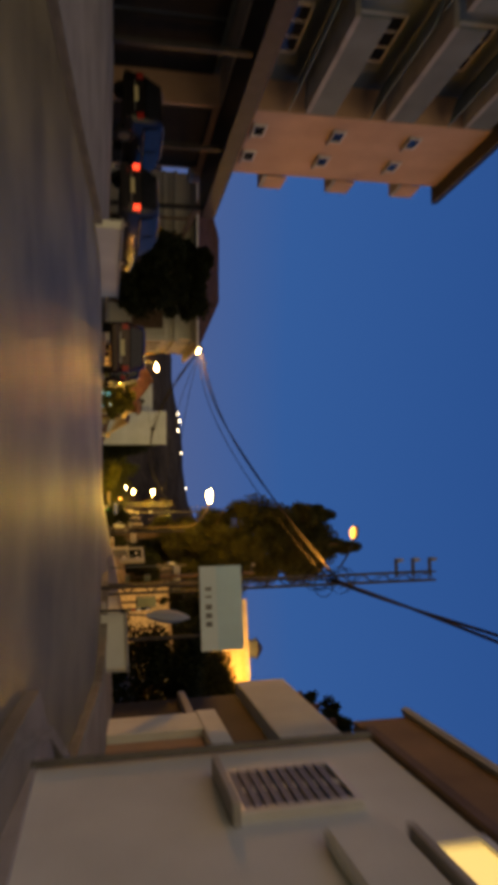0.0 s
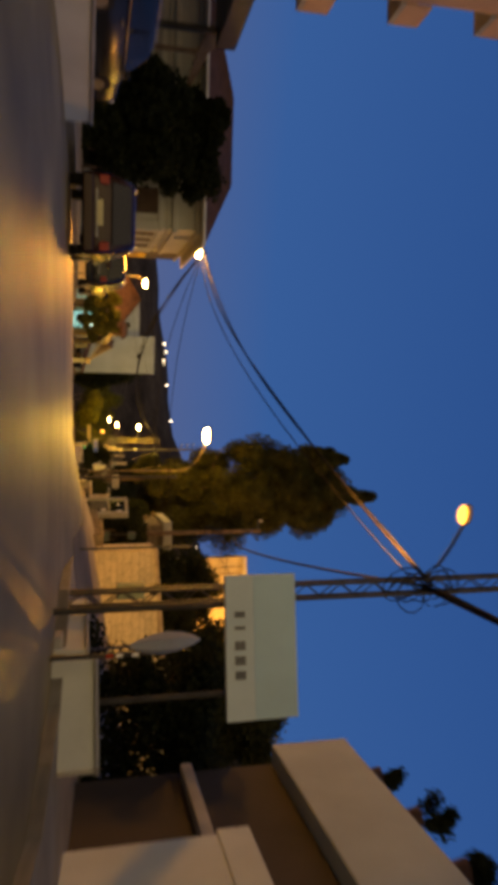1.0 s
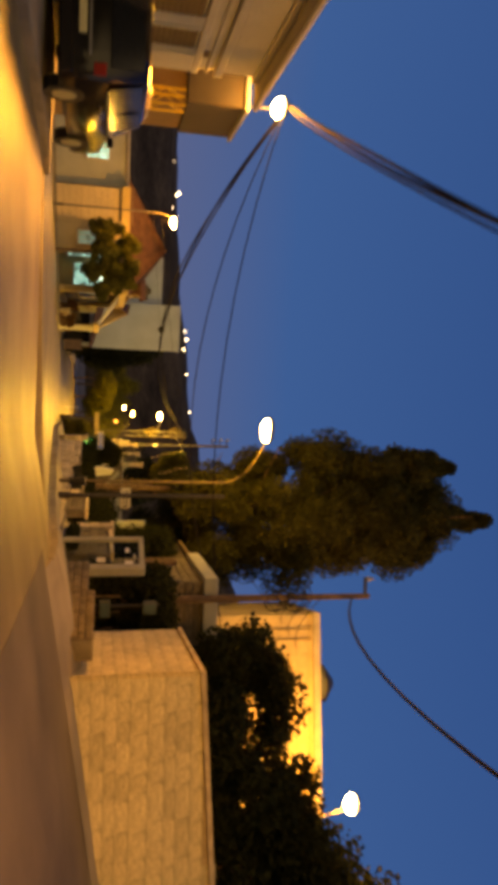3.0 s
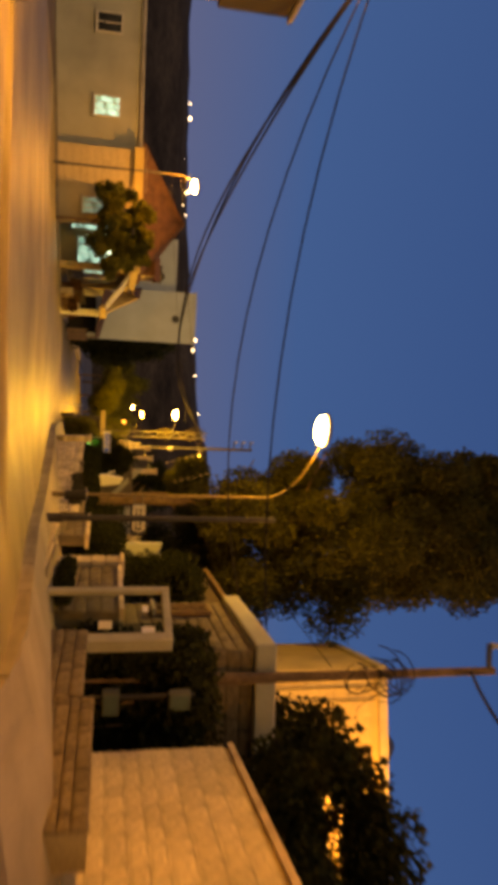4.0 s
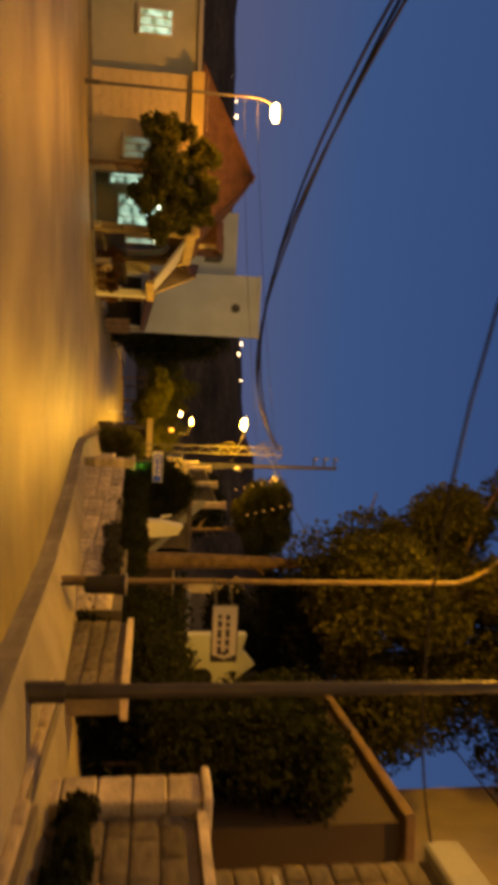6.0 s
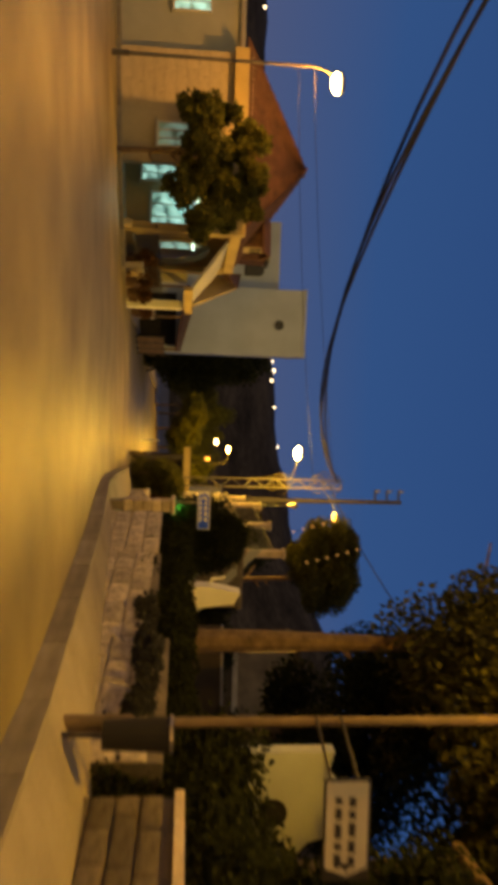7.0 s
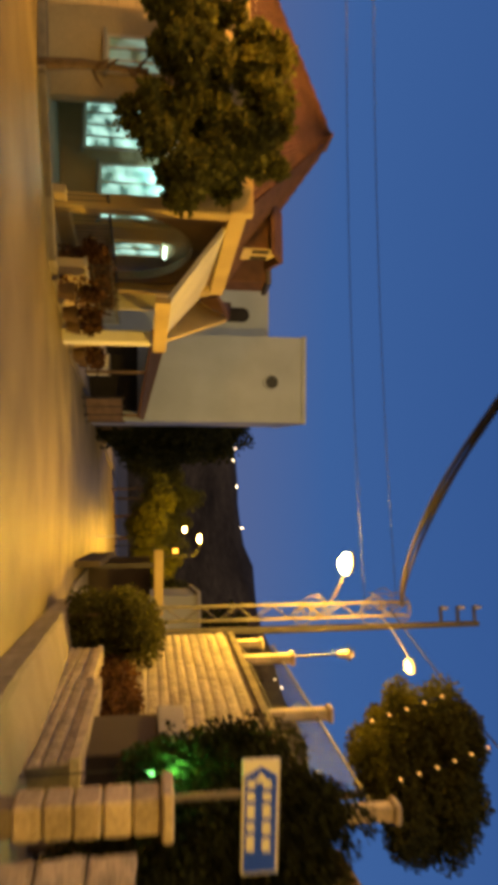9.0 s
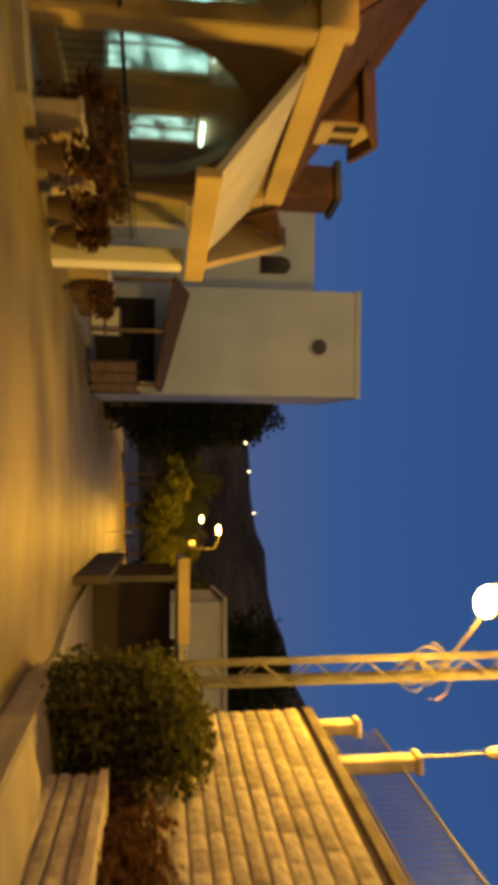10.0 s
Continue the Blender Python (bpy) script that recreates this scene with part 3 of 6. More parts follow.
def bundle(a, b, sag, label, strands=3, r=0.02, spread=0.06):
    root = thing("cable_bundle", a, 0, label, "cable", "overhead cables")
    d = Vector(b) - Vector(a)
    for k in range(strands):
        n = 26
        ph = k * 2.1
        pts = []
        for i in range(n + 1):
            t = i / n
            o = Vector((math.cos(ph + 9 * t), 0.0, math.sin(ph + 9 * t))) * spread * (0.4 + 0.6 * math.sin(math.pi * t))
            pts.append(d * t - Vector((0, 0, (sag + 0.05 * k) * 4 * t * (1 - t))) + o)
        part("strand", tube(pts, r, 6), CABLE, root)
    return root


def lattice_mast(at, height, wide, label, mat=STEEL):
    root = thing("lattice_mast", at, 0, label, "mast", "utility poles")
    for sx in (-1, 1):
        for sy in (-1, 1):
            part("leg", box((sx * wide / 2 - 0.024, sy * wide / 2 - 0.024, -0.3), (sx * wide / 2 + 0.024, sy * wide / 2 + 0.024, height)), mat, root)
    n = int(height / (wide * 1.25))
    for i in range(n):
        z0, z1 = i * height / n, (i + 1) * height / n
        k = 1 if i % 2 else -1
        for sy in (-1, 1):
            part("brace", tube([(-k * wide / 2, sy * wide / 2, z0), (k * wide / 2, sy * wide / 2, z1)], 0.014, 5), mat, root)
        for sx in (-1, 1):
            part("brace", tube([(sx * wide / 2, -k * wide / 2, z0), (sx * wide / 2, k * wide / 2, z1)], 0.014, 5), mat, root)
    return root


def utility_pole(at, height, label, arms=3, mat=POLE_CONCRETE, r=0.14, arm_side=-1):
    root = thing("utility_pole", at, 0, label, "utility pole", "utility poles")
    part("pole", tube([(0, 0, -0.4), (0, 0, height * 0.5), (0, 0, height)], r, 12, r * 0.62), mat, root)
    for i in range(arms):
        z = height - 0.12 - i * 0.55
        arm = part("crossarm", box((min(0, arm_side * 0.55), -0.04, z - 0.04), (max(0, arm_side * 0.55), 0.04, z + 0.04)), STEEL_DARK, root)
        ins = bmesh.new()
        for j in range(3):
            add_tube(ins, [(arm_side * 0.5, 0, z + 0.04 + j * 0.07), (arm_side * 0.5, 0, z + 0.09 + j * 0.07)], 0.07 - 0.012 * j, 10)
        part("insulator", ins, CONCRETE, arm)
    return root


# ---- cars ----
def car(at, turn, paint, length, width, height, label, suv=False, lit=False):
    """A parked car, nose towards +y before the turn."""
    root = thing("car", at, turn, label, "car", "parked cars")
    L, W, H = length, width, height
    sill, belt = 0.28, H * 0.60
    rear = 0.03 if suv else 0.12
    outline = [(0.02, sill + 0.12), (0.0, 0.55), (rear * 0.5, belt), (rear + 0.22, H - 0.06), (rear + 0.5, H), (L * 0.52, H), (L * 0.60, H - 0.05),
               (L * 0.76, belt + 0.02), (L * 0.96, belt - 0.14), (L, belt - 0.28), (L, sill + 0.1), (L - 0.1, sill), (0.12, sill)]
    bm = bmesh.new()
    cols = []
    for k, sx in enumerate((-1, -0.985, -0.94, -0.86, -0.5, 0, 0.5, 0.86, 0.94, 0.985, 1)):
        col = []
        side = max(0.0, (abs(sx) - 0.8) / 0.2) ** 2
        for y, z in outline:
            # ends and roof curve in towards the flanks
            y += (0.10 if y < L * 0.3 else (-0.14 if y > L * 0.7 else 0.0)) * side
            inset = 0.16 * max(0.0, (z - belt) / (H - belt)) if z > belt else 0.0
            x = sx * (W / 2 - inset)
            zz = z - (0.05 * side if z > belt else 0.0)
            col.append(bm.verts.new((x, y, zz)))
        cols.append(col)
    n = len(outline)
    for c0, c1 in zip(cols, cols[1:]):
        for i in range(n):
            j = (i + 1) % n
            bm.faces.new((c0[i], c1[i], c1[j], c0[j]))
    bm.faces.new(cols[0][::-1])
    bm.faces.new(cols[-1])
    bmesh.ops.recalc_face_normals(bm, faces=bm.faces)
    body = part("body", bm, paint, root, smooth=True)
    part("waist_trim", box((-W / 2 - 0.012, L * 0.12, belt - 0.005), (-W / 2 + 0.01, L * 0.74, belt + 0.025)), RIM, root, "chrome waist strip")
    part("waist_trim", box((W / 2 - 0.01, L * 0.12, belt - 0.005), (W / 2 + 0.012, L * 0.74, belt + 0.025)), RIM, root, "chrome waist strip")
    for sx in (-1, 1):
        part("roof_rail", tube([(sx * (W / 2 - 0.24), L * 0.14, H - 0.02), (sx * (W / 2 - 0.24), L * 0.2, H + 0.03), (sx * (W / 2 - 0.24), L * 0.5, H + 0.03), (sx * (W / 2 - 0.24), L * 0.55, H - 0.03)], 0.016, 6), RIM, root, "chrome roof rail")
    part("tailgate_trim", box((-W / 2 + 0.35, -0.035, belt - 0.30), (W / 2 - 0.35, 0.03, belt - 0.26), 0.005), RIM, root, "chrome strip")
    g = 0.012
    rw = [Vector((sx * (W / 2 - 0.2 - (0.06 if up else 0)), (rear * 0.5 + 0.03) if not up else rear + 0.19, belt + 0.05 if not up else H - 0.12)) for sx, up in ((-1, 0), (1, 0), (1, 1), (-1, 1))]
    part("rear_window", slab([v + Vector((0, -g - 0.02, 0)) for v in rw], -0.02), DARK_GLASS, root)
    ws = [Vector((sx * (W / 2 - 0.2), L * 0.755 if not up else L * 0.61, belt + 0.06 if not up else H - 0.08)) for sx, up in ((1, 0), (-1, 0), (-1, 1), (1, 1))]
    part("windscreen", slab([v + Vector((0, g + 0.02, 0.01)) for v in ws], -0.02), DARK_GLASS, root)
    for sx in (-1, 1):
        for y0, y1 in ((rear + 0.32, L * 0.36), (L * 0.38, L * 0.60)):
            q = [(sx * (W / 2 + 0.006), y0, belt + 0.04), (sx * (W / 2 + 0.006), y1, belt + 0.04), (sx * (W / 2 - 0.125), y1 - 0.06, H - 0.12), (sx * (W / 2 - 0.125), y0 + 0.1, H - 0.12)]
            part("side_window", slab(q, 0.012 * -sx), DARK_GLASS, root)
        part("tail_light", box((sx * (W / 2 - 0.16) - 0.09, -0.015, belt - 0.22), (sx * (W / 2 - 0.16) + 0.09, 0.05, belt - 0.02), 0.01), TAIL_LIT if lit else TAIL, root)
        part("headlight", box((sx * (W / 2 - 0.25) - 0.16, L - 0.06, belt - 0.3), (sx * (W / 2 - 0.25) + 0.16, L + 0.015, belt - 0.17), 0.01), SIGN_WHITE, root)
        part("door_handle", box((sx * W / 2 - 0.012, L * 0.3, belt - 0.12), (sx * W / 2 + 0.022, L * 0.3 + 0.18, belt - 0.09)), RIM, root)
        part("wing_mirror", box((sx * (W / 2 + 0.02), L * 0.66, belt), (sx * (W / 2 + 0.2), L * 0.66 + 0.1, belt + 0.13), 0.02), paint, root)
    part("bumper", box((-W / 2 + 0.05, -0.06, sill + 0.02), (W / 2 - 0.05, 0.05, sill + 0.24), 0.03), paint, root)
    part("number_plate", box((-0.26, -0.08, sill + 0.32), (0.26, -0.055, sill + 0.44)), PLATE, root, "plain pale number plate")
    wr = 0.34 if suv else 0.31
    for sx in (-1, 1):
        for y in (L * 0.19, L * 0.81):
            ty = bmesh.new()
            add_tube(ty, [(sx * (W / 2 - 0.2), y, wr), (sx * (W / 2 + 0.01), y, wr)], wr, 20)
            wheel = part("wheel", ty, RUBBER, root)
            part("rim", tube([(sx * (W / 2 - 0.02), y, wr), (sx * (W / 2 + 0.018), y, wr)], wr * 0.62, 14), RIM, wheel)
    return root


# ================= near stretch, beyond the right kerb =================
STONES_WARM = stone_meshes(3, LIMESTONE)
STONES_PALE = stone_meshes(8, LIMESTONE_PITTED)
STONES_ROUGH = stone_meshes(23, LIMESTONE_ROUGH)
STONES_SMOOTH = stone_meshes(33, LIMESTONE_SMOOTH)
STONES_DIRTY_SHADED = stone_meshes(13, LIMESTONE_DIRTY_SHADED)


def near_white_house():
    root = thing("house", (5.0, 8.2, -1.0), 0, "low whitewashed house with a louvred window close to the kerb", "house")
    wall_block(root, (0, -12, -0.6), (1.9, 0, 3.72), WHITEWASH)
    part("roof", box((-0.06, -12.1, 3.72), (2.0, 0.06, 3.86), 0.02), DOOR_BROWN, root, "dark brown roof edge")
    part("plinth", box((-0.05, -12, -0.6), (0, 0, 0.3), 0.01), CONCRETE, root)
    add_window(root, (-0.03, -1.4, 1.98), -90, 0.95, 1.05, shutter=True)
    add_window(root, (-0.03, -3.45, 3.14), -90, 1.5, 0.5, glass=WINDOW_WARM, bars=0)
    part("canopy", box((-0.14, -5.2, 2.5), (0, -2.4, 3.05), 0.03), WHITEWASH, root, "plastered projecting band")
    part("drainpipe", tube([(-0.06, -0.25, 0), (-0.06, -0.25, 3.7)], 0.04, 8), STEEL, root)


near_white_house()


def grey_house():
    root = thing("house", (7.5, 21.4, -0.3), 0, "grey plastered house with a garage front and pale parapet", "house")
    # darkened brown below the parapet; the shaded lower front is in the colour
    wall_block(root, (0.35, -12.4, -0.6), (7.5, 0, 4.0), PLASTER_BROWN_SHADED)
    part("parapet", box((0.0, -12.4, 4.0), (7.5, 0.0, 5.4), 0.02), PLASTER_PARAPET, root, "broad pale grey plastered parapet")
    # garage front: piers, fascia and ribbed doors
    part("fascia", box((0.0, -12.0, 2.5), (0.35, -2.6, 2.98), 0.02), WHITEWASH, root)
    for y0, y1 in ((-4.0, -2.7), (-7.1, -6.2), (-10.2, -9.3)):
        part("pier", box((0.02, y0, -0.6), (0.35, y1, 2.5), 0.015), WHITEWASH, root)
    for y0, y1 in ((-6.2, -4.0), (-9.3, -7.1)):
        door = part("garage_door", box((0.24, y0, -0.3), (0.32, y1, 2.5)), DOOR_BROWN, root, "brown ribbed garage door")
        n = int((y1 - y0) / 0.16)
        for i in range(n):
            y = y0 + (i + 0.5) * (y1 - y0) / n
            part("rib", box((0.205, y - 0.04, -0.2), (0.24, y + 0.04, 2.45)), PLASTER_PEACH, door)
    part("ledge", box((0.1, -2.6, 2.3), (0.35, -0.2, 2.5), 0.02), CONCRETE, root)
    # upper storey, set on the far half of the roof
    part("upper_wall", box((-0.45, -12.3, 5.4), (6.0, -6.0, 6.6), 0.02), PLASTER_OCHRE, root, "brown plastered upper storey")
    part("roof", slab([(-0.6, -12.4, 6.7), (4.5, -12.4, 8.1), (4.5, -5.8, 8.1), (-0.6, -5.8, 6.7)], 0.14), PLASTER_GREY, root, "pale sloping roof slab")


grey_house()
for k, (x, y, s) in enumerate(((7.75, 16.4, 0.34), (7.75, 17.5, 0.22), (7.75, 18.9, 0.28), (7.8, 20.4, 0.2))):
    pot = thing("roof_shrub", (x, y, 5.1), 0, "small potted shrub on the parapet of a house", "plant", "roof shrubs")
    part("pot", tube([(0, 0, 0), (0, 0, 0.28)], 0.12, 12, 0.17), CLAY, pot)
    part("leaves", crown(ball_clumps((0, 0, 0.28 + s), (s, s, s), 10, 300 + k, 0.5), 150, 0.06, 300 + k), LEAF_DARK, pot)



def yard_wall(at, turn, length, height, thick, mat, label, cap=0.08):
    root = thing("yard_wall", at, turn, label, "wall")
    part("wall", box((0, -thick / 2, -0.7), (length, thick / 2, height), 0.01), mat, root)
    if cap:
        part("coping", box((-0.02, -thick / 2 - 0.04, height), (length + 0.02, thick / 2 + 0.04, height + cap), 0.015), CONCRETE, root)
    return root


def line_wall(a, b, z, height, thick, mat, label, cap=0.06):
    dx, dy = b[0] - a[0], b[1] - a[1]
    return yard_wall((a[0], a[1], z), math.degrees(math.atan2(dy, dx)), math.hypot(dx, dy), height, thick, mat, label, cap)


line_wall((6.3, 18.3), (5.2, 19.4), 0.0, 0.5, 0.18, WHITEWASH, "low whitewashed wall by a yard entrance")
line_wall((5.15, 19.6), (5.0, 22.4), 0.0, 0.38, 0.16, WHITEWASH, "low whitewashed wall along the kerb under the billboard")


def billboard():
    root = thing("billboard", (5.1, 19.4, 0.0), -7.0, "white two-tone sheet-metal billboard on steel posts with grey lettering", "billboard")
    part("lower_panel", box((-1.06, -0.05, 2.44), (1.09, 0.05, 2.88), 0.008), PANEL_WHITE, root)
    part("upper_panel", box((-1.06, -0.035, 2.885), (1.09, 0.06, 3.55), 0.008), PANEL_TEAL, root)
    for x in (-0.62, 0.7):
        part("post", tube([(x, 0.12, -0.4), (x, 0.12, 3.4)], 0.05, 10), STEEL_DARK, root)
    for i, w in enumerate((0.09, 0.05, 0.13, 0.13, 0.12)):
        x = -0.52 + i * 0.22
        part("letter_bar", box((x, -0.062, 2.58), (x + w, -0.05, 2.74)), GREY_INK, root)


billboard()
def insulator_arms(root, height, arms=3, side=-1):
    for i in range(arms):
        z = height - 0.12 - i * 0.55
        arm = part("crossarm", box((min(0, side * 0.55), -0.04, z - 0.04), (max(0, side * 0.55), 0.04, z + 0.04)), STEEL_DARK, root)
        ins = bmesh.new()
        for j in range(3):
            add_tube(ins, [(side * 0.5, 0, z + 0.04 + j * 0.07), (side * 0.5, 0, z + 0.09 + j * 0.07)], 0.07 - 0.012 * j, 10)
        part("insulator", ins, CONCRETE, arm)


insulator_arms(lattice_mast((4.75, 21.5, 0.0), 10.0, 0.26, "tall dark lattice utility pole with three insulators on short arms", STEEL_DARK), 10.0)


def folded_parasol():
    root = thing("parasol", (5.2, 20.0, 0.0), 0, "folded grey parasol leaning in a yard behind the billboard", "parasol")
    foot, low, tip = Vector((0, 0, 0)), Vector((0.22, 0.85, 1.1)), Vector((0.55, 2.25, 2.5))
    part("pole", tube([foot - Vector((0.03, 0.1, 0.12)), low], 0.025, 8), STEEL_DARK, root)
    cover = bmesh.new()
    rings = [(0.0, 0.03), (0.12, 0.1), (0.3, 0.17), (0.5, 0.2), (0.7, 0.17), (0.88, 0.1), (1.0, 0.02)]
    d = tip - low
    u = d.cross(Vector((1, 0, 0))).normalized()
    w = d.cross(u).normalized()
    rows = []
    for t, r in rings:
        rows.append([cover.verts.new(low + d * t + (u * math.cos(k * math.pi / 6) + w * math.sin(k * math.pi / 6)) * r * (1.0 if k % 2 else 0.86)) for k in range(12)])
    for r0, r1 in zip(rows, rows[1:]):
        for k in range(12):
            cover.faces.new((r0[k], r0[(k + 1) % 12], r1[(k + 1) % 12], r1[k]))
    cover.faces.new(rows[0][::-1])
    cover.faces.new(rows[-1])
    bmesh.ops.recalc_face_normals(cover, faces=cover.faces)
    part("cover", cover, PLASTER_GREY, root, "gathered grey canvas")
    part("base", box((-0.3, -0.3, -0.15), (0.3, 0.3, 0.06), 0.03), CONCRETE, root)


folded_parasol()
marker = thing("marker_post", (5.0, 19.0, 0.0), 0, "dark post with red and white reflectors at a yard entrance", "post")
part("post", box((-0.03, -0.05, -0.3), (0.03, 0.02, 1.15), 0.01), STEEL_DARK, marker)
part("reflector", box((-0.025, -0.06, 0.66), (0.025, -0.05, 0.76)), TAIL, marker, "red reflector")
for z in (0.8, 1.02):
    part("reflector", box((-0.025, -0.06, z), (0.025, -0.05, z + 0.09)), SIGN_WHITE, marker, "white reflector")
street_lamp((4.75, 21.5, 0.0), 7.0, (-1.41, -0.6, 7.22), "small orange lantern on a long bracket of the utility pole", STEEL_DARK, LAMP_GLASS_SOFT, 0.05, 0.17, bracket_from=(-0.1, 0, 6.6))


def tangle(at, r, count, seed, label, mat=CABLE, thick=0.014):
    """Loose coils of cable tied to a pole."""
    rng = random.Random(seed)
    root = thing("cable_coil", at, 0, label, "cable", "overhead cables")
    for _ in range(count):
        c = Vector((rng.uniform(-0.15, 0.15), rng.uniform(-0.1, 0.1), rng.uniform(-0.5, 0.5)))
        a = rng.uniform(0, 3.14)
        rr = r * rng.uniform(0.5, 1.1)
        pts = [c + Vector((math.cos(a) * math.cos(k * 0.5) * rr, math.sin(a) * math.cos(k * 0.5) * rr, math.sin(k * 0.5) * rr * 0.8)) for k in range(rng.randint(8, 14))]
        part("loop", tube(pts, thick, 5), mat, root)
    return root


tangle((4.75, 21.4, 6.6), 0.45, 9, 4, "tangle of black cable loops on the utility pole")
utility_box = thing("utility_box", (5.9, 27.7, 0.05), 12, "grey steel meter box on a short post", "meter box")
part("post", tube([(0, 0, -0.3), (0, 0, 1.15)], 0.045, 8), STEEL_DARK, utility_box)
part("body", box((-0.2, -0.13, 1.14), (0.2, 0.13, 1.86), 0.02), METER_GREY, utility_box)
part("door", box((-0.18, -0.145, 1.17), (0.17, -0.13, 1.82), 0.006), METER_GREY, utility_box)
part("handle", box((0.1, -0.17, 1.45), (0.13, -0.145, 1.55)), STEEL_DARK, utility_box)


fern = thing("pot_plant", (5.9, 27.75, 1.93), 0, "small dark pot plant standing on the meter box", "plant")
part("pot", tube([(0, 0, 0), (0, 0, 0.12)], 0.06, 12, 0.09), DOOR_BROWN, fern)
part("leaves", crown(ball_clumps((0, 0, 0.26), (0.13, 0.13, 0.18), 10, 511, 0.5), 90, 0.05, 511), LEAF_DARK, fern)


# ---- the stone block building ----
def stone_store(at, turn, lx, ly, high, climb, label, seed, courses=0.27):
    """A blind rubble building whose top climbs with the side street."""
    root = thing("stone_store", at, turn, label, "stone building")
    e = 0.06
    part("wall", prism([(e, -0.6), (lx - e, -0.6), (lx - e, high + climb * lx), (e, high)], "y", e, ly - e), MORTAR_PALE, root)
    part("roof", slab([(0, 0, high + 0.09), (lx, 0, high + climb * lx + 0.09), (lx, ly, high + climb * lx + 0.09), (0, ly, high + 0.09)], 0.09), LIMESTONE, root, "flat rubble roof edge")
    stone_face(root, (0.0, e), (1, 0), lx, 0.4, lambda d: high + climb * d, courses, seed, STONES_ROUGH, 0.0022, (0.22, 0.7), gap=0.0, uneven=0.3)
    stone_face(root, (e, ly), (0, -1), ly, 0.4, high, courses, seed + 1, STONES_ROUGH, 0.010, (0.22, 0.7), gap=0.0, uneven=0.34)
    return root


stone_store((6.25, 37.0, 0.0), -4, 11.0, 4.2, 3.1, 0.06, "rough limestone block building lit orange by a street lamp", 11)
corner_post = thing("post", (4.45, 25.4, 0.0), 0, "slim dull green steel post at the mouth of the side street", "post")
part("shaft", tube([(0, 0, -0.2), (0, 0, 2.75)], 0.026, 10), FRAME_DARK, corner_post)
part("cap", tube([(0, 0, 2.75), (0, 0, 2.79)], 0.034, 10, 0.015), STEEL_DARK, corner_post)


# ---- notice case ----
def notice_case():
    root = thing("notice_case", (5.12, 43.2, -0.2), -58, "grey-framed glazed notice case standing on the pavement", "notice case")
    w, h = 1.15, 2.58
    part("post", box((-w / 2 - 0.08, -0.06, -0.3), (-w / 2 + 0.04, 0.06, h), 0.012), FRAME_PAINT, root)
    part("post", box((w / 2 - 0.06, -0.14, -0.3), (w / 2 + 0.12, 0.14, h), 0.012), FRAME_PAINT, root)
    part("rail", box((-w / 2 + 0.04, -0.06, h - 0.13), (w / 2 - 0.06, 0.06, h), 0.012), FRAME_PAINT, root)
    part("rail", box((-w / 2 + 0.04, -0.05, 0.35), (w / 2 - 0.06, 0.05, 0.45), 0.012), FRAME_PAINT, root)
    pane = part("pane", box((-w / 2 + 0.04, 0.03, 0.45), (w / 2 - 0.06, 0.038, h - 0.13)), CLEAR, root, "clear glass pane")
    pane.visible_shadow = False
    part("notice", box((0.1, 0.018, 1.35), (0.28, 0.028, 1.58)), SIGN_PALE, root, "pale paper notice")
    part("notice", box((0.25, 0.018, 2.08), (0.4, 0.028, 2.3)), SIGN_WHITE, root, "white paper notice")
    part("notice", box((-0.25, 0.018, 2.1), (-0.1, 0.028, 2.2)), SIGN_WHITE, root, "small white notice")


notice_case()

meters = thing("meter_cabinet", (6.4, 42.75, 0.2), 20, "two small dull cabinets fixed on a slim dark post", "meter box")
part("post", box((-0.04, 0.0, -0.4), (0.04, 0.07, 2.6), 0.01), STEEL_DARK, meters)
for z, w, h in ((1.05, 0.46, 0.28), (2.15, 0.34, 0.36)):
    cab = part("cabinet", box((-w / 2, -0.16, z), (w / 2, 0.0, z + h), 0.015), FRAME_DARK, meters)
    part("door", box((-w / 2 + 0.025, -0.172, z + 0.025), (w / 2 - 0.025, -0.16, z + h - 0.025), 0.004), METER_GREY, cab)

# ---- tall warm building and the dark house ----
def tall_house():
    root = thing("apartment_building", (9.2, 52.3, 0.2), -8, "tall plastered apartment building, one side lit orange", "building")
    wall_block(root, (0, 0, -0.6), (9, 5.6, 9.7), PLASTER_CREAM)
    part("parapet", box((-0.08, -0.08, 9.7), (9.08, 5.68, 10.0), 0.02), CONCRETE, root)
    stone_face(root, (0.0, 0.0), (1, 0), 5.6, 4.6, 9.6, 0.4, 131, STONES_SMOOTH, 0.008, (0.6, 1.2), gap=0.002)
    tank = part("water_tank", tube([(3.6, 4.2, 10.3), (3.6, 4.2, 11.4)], 0.7, 18), PLASTER_TEAL, root, "grey rooftop water tank")
    part("tank_lid", tube([(3.6, 4.2, 11.4), (3.6, 4.2, 11.85)], 0.85, 18, 0.2), STEEL_DARK, tank)
    for dx, dy in ((-0.45, -0.45), (0.45, -0.45), (-0.45, 0.45), (0.45, 0.45)):
        part("tank_leg", box((3.6 + dx - 0.05, 4.2 + dy - 0.05, 10.0), (3.6 + dx + 0.05, 4.2 + dy + 0.05, 10.32)), STEEL_DARK, tank)
    for x in (0.55, 0.95):
        part("pipe", tube([(x, -0.06, 2.0), (x, -0.06, 9.6)], 0.02, 6), STEEL_DARK, root)


tall_house()


